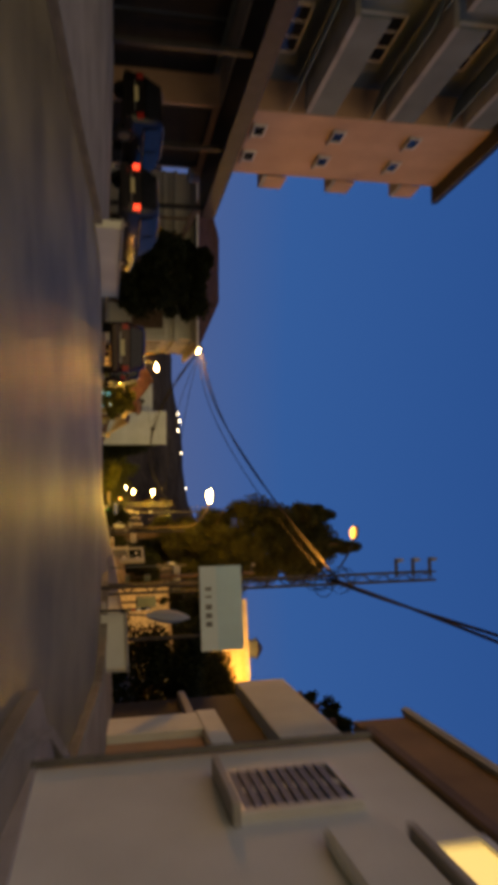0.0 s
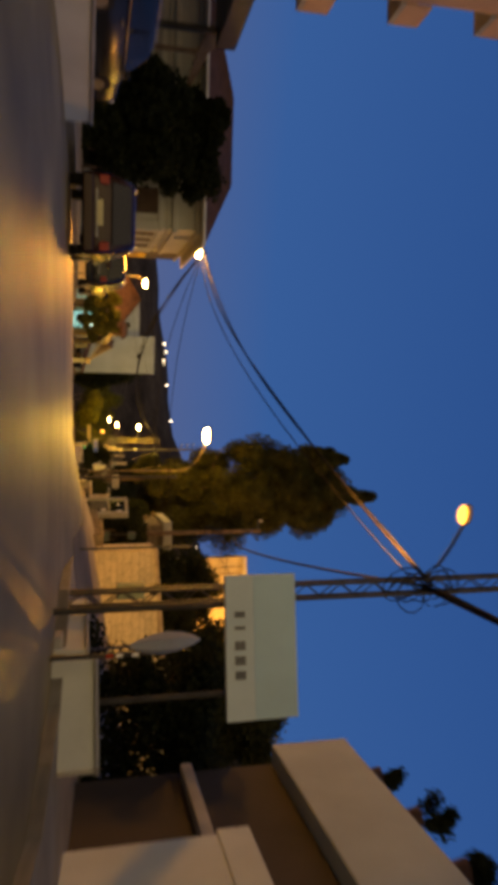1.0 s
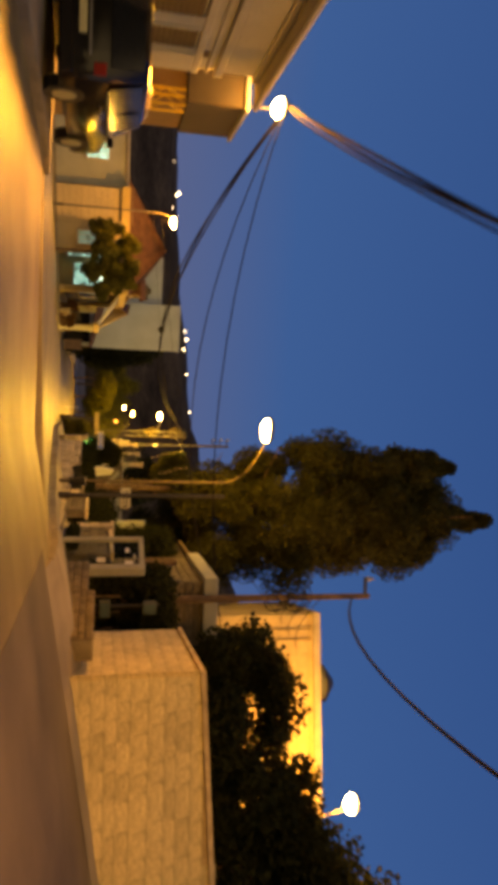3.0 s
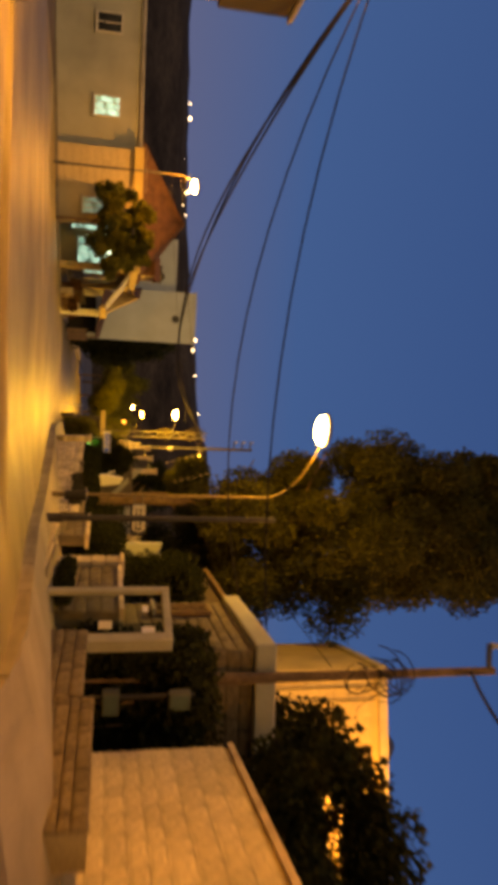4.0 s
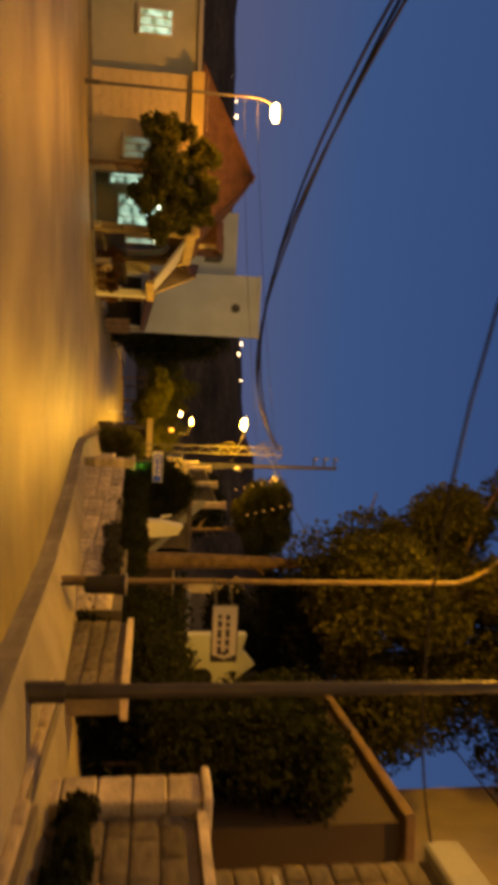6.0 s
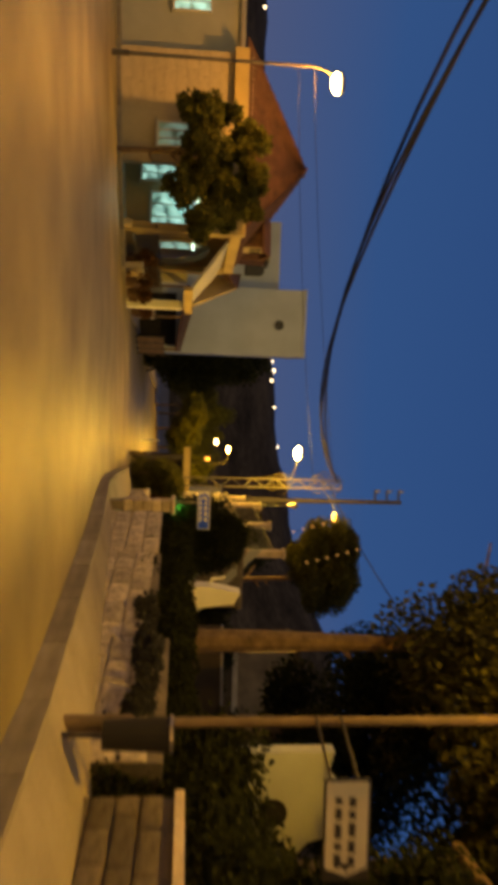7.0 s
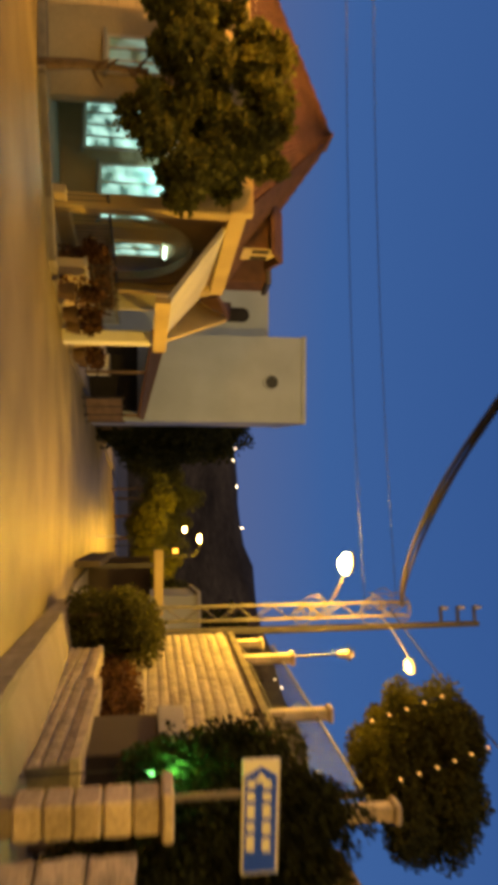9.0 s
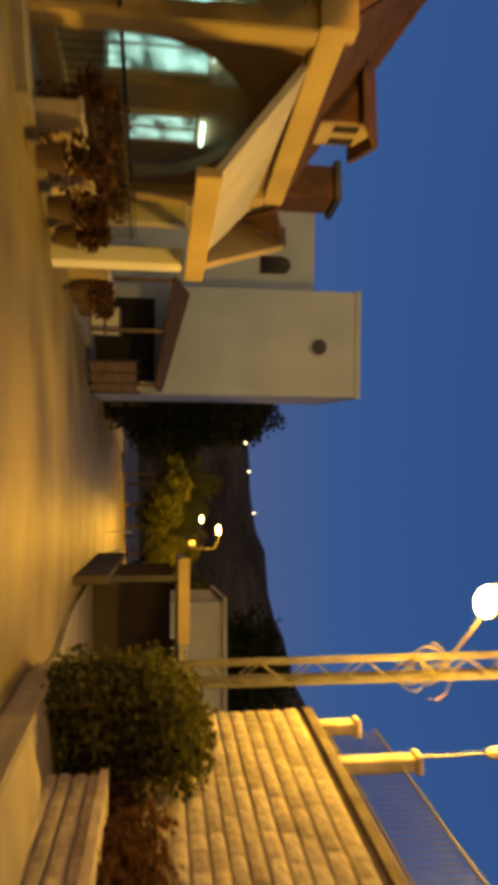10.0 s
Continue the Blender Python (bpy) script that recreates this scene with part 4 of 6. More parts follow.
def dark_house():
    root = thing("house", (6.1, 44.4, 0.1), 0, "dark stone house with an arched doorway behind a low wall", "house")
    wall_block(root, (0.1, 0.1, -0.5), (7.9, 4.1, 4.3), MORTAR)
    # canopy shade over these two faces comes from the darkened stone colour
    stone_face(root, (0.1, 4.1), (0, -1), 4.0, 0.0, 4.2, 0.27, 51, STONES_DIRTY_SHADED, 0.05)
    stone_face(root, (0.05, 0.1), (1, 0), 3.6, 0.0, 4.2, 0.27, 52, STONES_DIRTY_SHADED, 0.05)
    part("cornice", box((-0.1, -0.1, 4.08), (8.0, 4.2, 4.5), 0.03), PLASTER_GREY, root, "broad grey plastered cornice")
    add_window(root, (-0.02, 3.1, 2.3), -90, 0.8, 1.3, bars=3, frame_mat=WOOD)
    arch = [(-0.6, 0.0), (0.6, 0.0), (0.6, 1.7)] + [(0.6 * math.cos(a), 1.7 + 0.6 * math.sin(a)) for a in span(0.2, 2.94, 8)] + [(-0.6, 1.7)]
    # solid arched plate; the doorway's inner shade is its colour
    dr = part("door", prism(arch, "y", -0.08, 0.02), SHADE_FILL, root, "near-black arched plate for the doorway's shade")
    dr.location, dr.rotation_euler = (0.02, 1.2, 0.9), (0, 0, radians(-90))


dark_house()


def brown_shed():
    root = thing("house", (6.75, 50.4, 0.1), 0, "low brown plastered house with wooden shutters, tree shade in its colour", "house")
    # the pine's shade on these walls is painted in by the dark plaster
    wall_block(root, (0, 0, -0.6), (2.2, 5.0, 4.5), PLASTER_BROWN_SHADED)
    part("roof", box((-0.15, -0.15, 4.5), (2.3, 5.1, 4.66), 0.02), WOOD, root)
    for y in (1.4, 3.6):
        add_window(root, (-0.03, y, 2.2), -90, 0.9, 1.5, frame_mat=WOOD, shutter=True)


brown_shed()


def stone_garden_wall(points, height, label, seed, courses=0.24, thick=0.24, meshes=None, base=bank, cap=True, long=(0.35, 0.75), uneven=0.1):
    """A low stone wall along points, stepping with the ground; stones on the street side."""
    root = thing("stone_wall", (0, 0, 0), 0, label, "wall")
    k = 0
    for (x0, y0), (x1, y1) in zip(points, points[1:]):
        d = Vector((x1 - x0, y1 - y0, 0))
        n = d.normalized()
        zz = min(base(x0, y0), base(x1, y1))
        core = bmesh.new()
        side = Vector((n.y, -n.x, 0)) * thick
        c = [Vector((x0, y0, 0)), Vector((x1, y1, 0)), Vector((x1, y1, 0)) + side, Vector((x0, y0, 0)) + side]
        lo = [core.verts.new((p.x, p.y, zz - 0.5)) for p in c]
        hi = [core.verts.new((p.x, p.y, zz + height)) for p in c]
        core.faces.new(lo[::-1])
        core.faces.new(hi)
        for i in range(4):
            core.faces.new((lo[i], lo[(i + 1) % 4], hi[(i + 1) % 4], hi[i]))
        bmesh.ops.recalc_face_normals(core, faces=core.faces)
        part("core", core, MORTAR, root)
        stone_face(root, (x1, y1), (-n.x, -n.y), d.length, zz - 0.2, zz + height, courses, seed + k, meshes or STONES_PALE, 0.045, long, gap=0.01, uneven=uneven)
        if cap:
            cp = bmesh.new()
            out = Vector((-n.y, n.x, 0)) * 0.08
            c2 = [c[0] + out, c[1] + out, c[2] - out, c[3] - out]
            lo = [cp.verts.new((p.x, p.y, zz + height)) for p in c2]
            hi = [cp.verts.new((p.x, p.y, zz + height + 0.09)) for p in c2]
            cp.faces.new(lo[::-1])
            cp.faces.new(hi)
            for i in range(4):
                cp.faces.new((lo[i], lo[(i + 1) % 4], hi[(i + 1) % 4], hi[i]))
            bmesh.ops.recalc_face_normals(cp, faces=cp.faces)
            part("coping", cp, LIMESTONE_PALE, root)
        k += 2
    return root


stone_garden_wall([(5.75, 37.5), (5.4, 40.0), (5.2, 42.5)], 0.5, "broken low rubble wall beside the stone building", 171, 0.13, 0.4, STONES_DIRTY_SHADED, bank, False, (0.1, 0.34), 0.45)
stone_garden_wall([(4.5, 44.0), (4.4, 46.5), (4.3, 49.0)], 0.16, "low stone edging of a planting bed along the pavement", 175, 0.16, 0.18, STONES_WARM, bank, False)
stone_garden_wall([(5.3, 44.1), (5.12, 47.6)], 1.35, "stone garden wall with a flat coping along the pavement", 71, meshes=STONES_DIRTY_SHADED)
stone_garden_wall([(4.7, 49.7), (4.45, 52.2)], 0.8, "lower stone garden wall past the gate opening", 75, meshes=STONES_DIRTY_SHADED)
stone_garden_wall([(4.45, 53.0), (3.9, 56.0), (3.1, 59.3), (2.45, 61.3)], 0.95, "low wall of large stone blocks with a hedge behind", 81, 0.33, 0.26, None, bank, False, (0.5, 0.95), 0.06)


# ---- poles, signs ----
pole_a = thing("pole", (3.98, 47.8, -0.05), 0, "plain dark steel pole at the edge of the pavement", "pole", "utility poles")
part("shaft", tube([(0, 0, -0.3), (0, 0, 2.6), (0, 0, 5.3)], 0.075, 12, 0.06), STEEL_DARK, pole_a)
part("collar", tube([(0, 0, -0.1), (0, 0, 0.3)], 0.105, 12), STEEL_DARK, pole_a)
part("cap", tube([(0, 0, 5.3), (0, 0, 5.36)], 0.07, 12, 0.02), STEEL_DARK, pole_a)
street_lamp((3.83, 52.4, -0.25), 6.4, (-2.13, -0.75, 7.85), "tall steel street lamp with a curved arm, burning amber", RUSTY, LAMP_GLASS, 0.052, 0.42)


def arrow_board(at, turn, wide, high, face, ink, label, pointing, post, border=SIGN_WHITE, bracket=None):
    """A pointed direction sign with unreadable words as bars. pointing: -1 left, 1 right."""
    root = thing("direction_sign", at, turn, label, "sign", "direction signs")
    part("board", box((-wide / 2, -0.012, -high / 2), (wide / 2, 0.012, high / 2), 0.004), border, root)
    p = pointing
    tip, tail, h = p * wide * 0.36, -p * (wide / 2 - 0.02), high / 2 - 0.02
    field = [(tail, -h), (tip, -h), (p * (wide / 2 - 0.05), 0), (tip, h), (tail, h)]
    part("field", prism(field, "y", -0.02, -0.013), face, root)
    for row, z in ((0, 0.045), (1, -0.075)):
        x = -wide * 0.33
        rng = random.Random(int(wide * 100) + row)
        while x < wide * 0.26:
            w = rng.uniform(0.05, 0.13)
            part("word_bar", box((x, -0.026, z - 0.03), (x + w, -0.02, z + 0.03)), ink, root)
            x += w + 0.035
    part("arrow_head", prism([(p * wide * 0.31, -0.06), (p * wide * 0.40, 0), (p * wide * 0.31, 0.06)], "y", -0.026, -0.02), ink, root)
    if bracket:
        for z in (-0.12, 0.12):
            part("bracket", tube([(-wide / 2 + 0.1, 0.02, z), (bracket[0], bracket[1], z)], 0.016, 6), STEEL_DARK, root)
    if post:
        part("post", tube([(post[0], 0.04, post[1]), (post[0], 0.04, high / 2)], 0.028, 10), STEEL, root)
    return root


arrow_board((4.44, 51.55, 2.16), 4, 0.88, 0.40, SIGN_PALE, INK, "pale arrow-shaped direction sign with dark lettering", 1, None, STEEL_DARK, (-0.6, 0.85))
arrow_board((2.4, 61.72, 1.18), 14, 0.90, 0.28, SIGN_BLUE, SIGN_WHITE, "blue and white arrow-shaped direction sign", -1, (-0.16, -0.75))


def stone_pier(at, wide, high, label, seed):
    root = thing("gate_pier", at, 10, label, "pier", "gate piers")
    rng = random.Random(seed)
    n = 5
    for i in range(n):
        j = rng.uniform(-0.012, 0.012)
        part("stone", box((-wide / 2 + j, -wide / 2 + j, i * high / n + 0.006), (wide / 2 + j, wide / 2 + j, (i + 1) * high / n - 0.006), 0.02), LIMESTONE_PALE, root)
    part("core", box((-wide / 2 + 0.03, -wide / 2 + 0.03, -0.5), (wide / 2 - 0.03, wide / 2 - 0.03, high)), MORTAR, root)
    part("cap", box((-wide / 2 - 0.05, -wide / 2 - 0.05, high), (wide / 2 + 0.05, wide / 2 + 0.05, high + 0.09), 0.02), LIMESTONE_PALE, root)
    return root


stone_pier((2.3, 61.75, -0.6), 0.27, 1.05, "pale stone gate pier beside the pavement", 5)
trough = thing("planter_trough", (2.78, 65.2, -1.0), 4, "pale concrete trough on a stone plinth behind the sign", "planter")
part("plinth", box((-0.2, -0.72, -0.4), (0.2, 0.72, 1.5), 0.02), PLASTER_BROWN_SHADED, trough)
for lo, hi in (((-0.27, -0.8, 1.5), (-0.19, 0.8, 1.84)), ((0.19, -0.8, 1.5), (0.27, 0.8, 1.84)), ((-0.19, -0.8, 1.5), (0.19, -0.72, 1.84)), ((-0.19, 0.72, 1.5), (0.19, 0.8, 1.84))):
    part("rim", box(lo, hi, 0.012), CONCRETE, trough)
part("soil", box((-0.19, -0.72, 1.5), (0.19, 0.72, 1.72)), EARTH, trough)
stone_pier((5.12, 47.85, -0.1), 0.4, 1.68, "stone gate pier at the end of the garden wall", 7)
ornament = thing("garden_post", (3.85, 59.3, -0.4), 8, "pale tapered plaster garden post with a small bent finial", "post")
part("body", prism([(-0.22, 0.0), (0.22, 0.0), (0.2, 1.55), (0.13, 2.12), (-0.08, 2.24), (-0.2, 1.7)], "y", -0.17, 0.17), WHITEWASH, ornament)
part("finial", tube([(-0.16, 0, 1.62), (-0.3, 0, 1.7), (-0.34, 0, 1.95)], 0.05, 8, 0.025), WHITEWASH, ornament)

ruin = thing("garden_wall", (6.9, 57.4, -0.2), 4, "pale plastered garden wall with a broken top and a round hole", "wall")
edge = [(-0.9, 0), (0.95, 0), (0.95, 2.7), (0.6, 3.1), (0.45, 3.6), (0.1, 3.3), (-0.2, 3.7), (-0.55, 3.4), (-0.9, 3.5)]
part("wall", prism(edge, "y", -0.14, 0.14), PLASTER_PARAPET, ruin)
# the wall is not pierced: a black disc paints the hole's shade
part("hole", tube([(0.1, -0.15, 2.5), (0.1, -0.12, 2.5)], 0.24, 16), SHADE_FILL, ruin, "near-black disc for the shade in a round hole")
line_wall((5.6, 64.6), (9.4, 64.2), -0.5, 2.3, 0.25, PLASTER_BROWN_SHADED, "blank dark plastered wall behind the garden trees")


def garden_house():
    root = thing("house", (8.2, 72.3, -0.8), 0, "dim brown plastered house behind the garden and the round tree", "house")
    wall_block(root, (0, 0, -0.5), (8.0, 3.0, 3.6), PLASTER_BROWN_SHADED)
    part("upper_wall", box((0.1, 0.1, 3.6), (7.8, 2.8, 6.0), 0.02), MORTAR, root)
    part("cornice", box((-0.12, -0.12, 5.9), (8.0, 3.0, 6.1), 0.02), PLASTER_BROWN_SHADED, root)
    part("band", box((-0.06, -0.06, 3.5), (8.0, 0.0, 3.7), 0.01), CONCRETE, root)
    add_window(root, (1.6, -0.03, 1.2), 0, 1.0, 1.3, frame_mat=WOOD)
    add_window(root, (4.6, -0.03, 1.2), 0, 1.0, 1.3, frame_mat=WOOD)


garden_house()

# ---- the low wall and the stone building with its terrace ----


def stone_building():
    root = thing("stone_building", (2.45, 73.4, -1.2), 0, "pale limestone building with a railed roof terrace", "building")
    a, L = Vector((0.15, -1, 0)).normalized(), 8.1
    ang = math.atan2(a.y, a.x)
    body = part("wall", box((0.06, 0, -0.4), (L, 1.7, 3.5), 0.01), MORTAR, root)
    body.rotation_euler = (0, 0, ang)
    n = Vector((-a.y, a.x, 0))
    # stones on the street face (outside is to the left when walking along a)
    stone_face(root, (0, 0), (a.x, a.y), L, 0.55, 3.45, 0.19, 101, STONES_PALE, 0.045, (0.22, 0.56), gap=0.004, uneven=0.18)
    cor = part("cornice", box((-0.05, -0.05, 3.46), (L + 0.05, 1.75, 3.62), 0.02), LIMESTONE_DIRTY_SHADED, root)
    cor.rotation_euler = (0, 0, ang)
    for i, s in enumerate((0.15, 1.35, 4.55, 7.9)):
        p = a * s + n * 0.2
        top = 4.2 if i == 0 else 4.7
        po = part("post", box((-0.1, -0.1, 3.64), (0.1, 0.1, top), 0.02), LIMESTONE_PALE, root)
        po.location, po.rotation_euler = p, (0, 0, ang)
        part("cap", box((-0.14, -0.14, top), (0.14, 0.14, top + 0.1), 0.03), LIMESTONE_PALE, po)
    for s0, s1 in ((0.3, 1.2), (1.5, 4.4), (4.7, 7.75)):
        for z in (3.78, 4.5):
            part("rail", tube([a * s0 + n * 0.2 + Vector((0, 0, z)), a * s1 + n * 0.2 + Vector((0, 0, z))], 0.022, 6), STEEL_DARK, root)
        m = int((s1 - s0) / 0.12)
        for i in range(1, m):
            p = a * (s0 + (s1 - s0) * i / m) + n * 0.2
            part("baluster", tube([p + Vector((0, 0, 3.78)), p + Vector((0, 0, 4.5))], 0.011, 5), STEEL_DARK, root)
    g = part("ground_course", box((0.0, -0.06, -0.4), (L, 0.0, 0.5), 0.015), CONCRETE, root)
    g.rotation_euler = (0, 0, ang)
    lamp = part("terrace_lamp", tube([a * 1.2 + n * 0.2 + Vector((0, 0, 3.64)), a * 1.2 + n * 0.2 + Vector((0, 0, 5.85))], 0.02, 8), STEEL, root)
    part("lantern", tube([a * 1.2 + n * 0.2 + Vector((0, 0, 5.82)), a * 1.2 + n * 0.2 + Vector((0, 0, 6.06)), a * 1.2 + n * 0.2 + Vector((0, 0, 6.07))], 0.07, 6, 0.15), WHITE_PAINT, lamp, "unlit pale lantern")
    part("lantern_cap", tube([a * 1.2 + n * 0.2 + Vector((0, 0, 6.06)), a * 1.2 + n * 0.2 + Vector((0, 0, 6.2))], 0.17, 6, 0.03), STEEL_DARK, lamp)
    return root


stone_building()


def garden_stair():
    root = thing("stair", (3.65, 65.6, -1.1), 0, "outside stair with a pale sloping balustrade up to the terrace", "stair")
    for y in (0.0, 1.0):
        part("balustrade", slab([(0.05, y, 4.05), (1.75, y, 2.35), (1.75, y, 2.08), (0.05, y, 3.72)], 0.14), PLASTER_GREY, root)
        for i in range(1, 7):
            x = 0.1 + i * 0.23
            part("baluster", box((x - 0.02, y - 0.09, 2.75 - x), (x + 0.02, y - 0.05, 3.75 - x)), STEEL_DARK, root)
    for i in range(10):
        x, z = 1.75 - i * 0.17, 1.4 + i * 0.18
        part("step", box((x - 0.17, 0.0, z - 1.6), (x, 0.86, z), 0.01), CONCRETE, root)
    part("side_wall", prism([(0.0, -0.4), (1.8, -0.4), (1.8, 1.35), (0.0, 3.0)], "y", -0.16, -0.02), PLASTER_TEAL, root, "dull blue-grey side wall")


garden_stair()
stone_garden_wall([(2.5, 63.6), (2.4, 67.5), (2.3, 70.4)], 0.52, "pale stone retaining wall under the hedge", 111, 0.15, 0.3, None, bank, True, (0.22, 0.5), 0.12)

lattice_mast((2.05, 74.4, -1.35), 8.4, 0.34, "galvanised lattice mast carrying lamps and cables")
street_lamp((2.05, 74.4, -1.35), 6.0, (-1.2, -1.35, 6.45), "amber lantern on a bracket of the lattice mast", STEEL, LAMP_GLASS, 0.05, 0.27, bracket_from=(-0.15, -0.1, 6.3))
street_lamp((2.05, 74.4, -1.35), 7.0, (1.25, -1.25, 7.95), "bare amber bulb on a short bracket of the mast", STEEL, BULB, 0.035, 0.16, bracket_from=(0.15, -0.1, 7.6))
utility_pole((6.5, 43.85, 0.0), 9.0, "dark wooden utility pole wound with cables and ivy", 1, BARK, 0.13)
tangle((6.5, 43.75, 6.4), 0.5, 10, 24, "tangle of loose cables on the wooden pole")
street_lamp((15.4, 48.3, 0.2), 8.6, (-0.7, -0.6, 9.9), "tall street lamp in a yard, burning orange", STEEL, LAMP_GLASS, 0.07, 0.4)
utility_pole((2.9, 78.0, -1.5), 12.2, "tall concrete utility pole behind the lattice mast with three insulators")
tangle((2.0, 74.15, 4.5), 0.4, 8, 14, "tangle of lit cable loops on the lattice mast", CABLE_PALE, 0.012)
tangle((1.95, 74.15, 6.4), 0.45, 9, 15, "loops of slack cable at the head of the mast", CABLE_PALE, 0.012)
bin_ = thing("litter_bin", (3.83, 52.1, -0.25), 0, "black litter bin with a pale rim hung on the lamp post", "litter bin")
part("body", tube([(0, 0, 0.3), (0, 0, 0.9)], 0.13, 16, 0.16), RUBBER, bin_)
part("rim", tube([(0, 0, 0.9), (0, 0, 0.93)], 0.17, 16), RIM, bin_)
part("bracket", box((-0.03, 0.1, 0.55), (0.03, 0.26, 0.62)), STEEL_DARK, bin_)
part("leg", tube([(0, 0, -0.2), (0, 0, 0.3)], 0.025, 8), STEEL_DARK, bin_)


# ================= left of the street =================
def apartment_block():
    root = thing("apartment_building", (-11.7, 29.6, -0.1), 0, "peach plastered apartment block with stacked grey balconies", "building")
    wall_block(root, (-9, -4.9, -0.4), (0, 0, 14.9), PLASTER_PEACH)
    wall_block(root, (-9, -20, -0.4), (-1.2, -4.9, 14.9), PLASTER_TEAL)
    # shop fronts are flat plates, the shade inside them painted near-black
    for k in range(5):
        part("shop_front", box((-1.2, -19.8 + k * 3.0, -0.2), (-1.1, -17.0 + k * 3.0, 4.0), 0.01), SHADE_FILL, root, "near-black plate for a shop front's shade")
    part("shop_front", box((0.0, -4.7, -0.2), (0.08, -0.3, 4.0), 0.01), SHADE_FILL, root, "near-black plate for a shop front's shade")
    part("roof", box((-9.2, -20.2, 14.9), (0.6, 0.5, 15.2), 0.03), STEEL_DARK, root, "dark flat roof edge")
    for k in range(4):
        z = 4.2 + k * 3.1
        add_window(root, (0.03, -1.6, z + 1.5), 90, 0.8, 0.5, bars=0)
        add_window(root, (0.03, -3.6, z + 1.5), 90, 0.8, 0.5, bars=0)
        for y0, y1 in ((-10.5, -5.2), (-16.5, -11.2)):
            bal = part("balcony", box((-1.2, y0, z), (0.15, y1, z + 0.18), 0.01), CONCRETE, root)
            part("parapet", box((0.05, y0, z + 0.18), (0.15, y1, z + 1.1), 0.01), PLASTER_TEAL, bal)
            part("awning", slab([(-0.9, y0, z + 2.9), (0.15, y0, z + 2.5), (0.15, y1, z + 2.5), (-0.9, y1, z + 2.9)], 0.04), SHUTTER_TEAL, bal)
            add_window(root, (-1.17, (y0 + y1) / 2, z + 0.25), 90, 2.4, 2.1, bars=2)
        bal = part("balcony", box((-2.4, 0, z - 0.4), (0.1, 1.1, z - 0.22), 0.01), CONCRETE, root)
        part("parapet", box((-2.4, 0.98, z - 0.22), (0.1, 1.1, z + 0.65), 0.01), PLASTER_PEACH, bal)
        part("side_parapet", box((0.0, 0, z - 0.22), (0.1, 0.98, z + 0.65), 0.01), PLASTER_PEACH, bal)


apartment_block()
canopy = thing("canopy", (-10.4, 30.2, 0.0), 0, "dark flat canopy on steel posts before the apartment block", "canopy")
part("roof", box((-1.28, -19, 4.15), (0.6, 0, 4.75), 0.03), STEEL_DARK, canopy)
for y in (-17, -11, -5.5, -0.4):
    part("post", box((0.2, y - 0.08, -0.1), (0.36, y + 0.08, 4.15)), STEEL_DARK, canopy)
pergola = thing("pergola", (-10.9, 31.0, 0.0), 0, "weathered wooden pergola with sloping slats", "pergola")
for i in range(6):
    part("slat", slab([(-1.5, i * 0.55, 5.1), (0.9, i * 0.55, 3.7), (0.9, i * 0.55 + 0.12, 3.7), (-1.5, i * 0.55 + 0.12, 5.1)], 0.08), WOOD, pergola)
for y in (0.1, 2.8):
    part("post", box((0.7, y - 0.06, -0.1), (0.82, y + 0.06, 3.8)), WOOD, pergola)
line_wall((-4.25, 17.4), (-4.2, 22.95), -0.1, 0.52, 0.2, WHITEWASH, "low whitewashed wall along the pavement")


def shutters(root, at, turn, wide, high):
    """A pair of closed louvred shutters in a moulded surround."""
    win = part("shutter", box((-wide / 2, -0.05, 0), (wide / 2, 0.02, high), 0.01), DOOR_BROWN, root, "closed brown louvred shutters")
    win.location, win.rotation_euler = at, (0, 0, radians(turn))
    for sx in (-1, 1):
        part("stile", box((sx * wide / 2 - 0.05, -0.085, -0.06), (sx * wide / 2 + 0.05, 0.02, high + 0.06), 0.01), PLASTER_PALE, win)
        for k in range(1, 14):
            z = high * k / 14
            part("slat", slab([(sx * wide * 0.25 - wide * 0.2, -0.055, z - 0.03), (sx * wide * 0.25 + wide * 0.2, -0.055, z - 0.03), (sx * wide * 0.25 + wide * 0.2, -0.075, z + 0.03), (sx * wide * 0.25 - wide * 0.2, -0.075, z + 0.03)], 0.01), DOOR_BROWN, win)
    part("sill", box((-wide / 2 - 0.12, -0.12, -0.12), (wide / 2 + 0.12, 0.02, -0.04), 0.01), PLASTER_PALE, win)


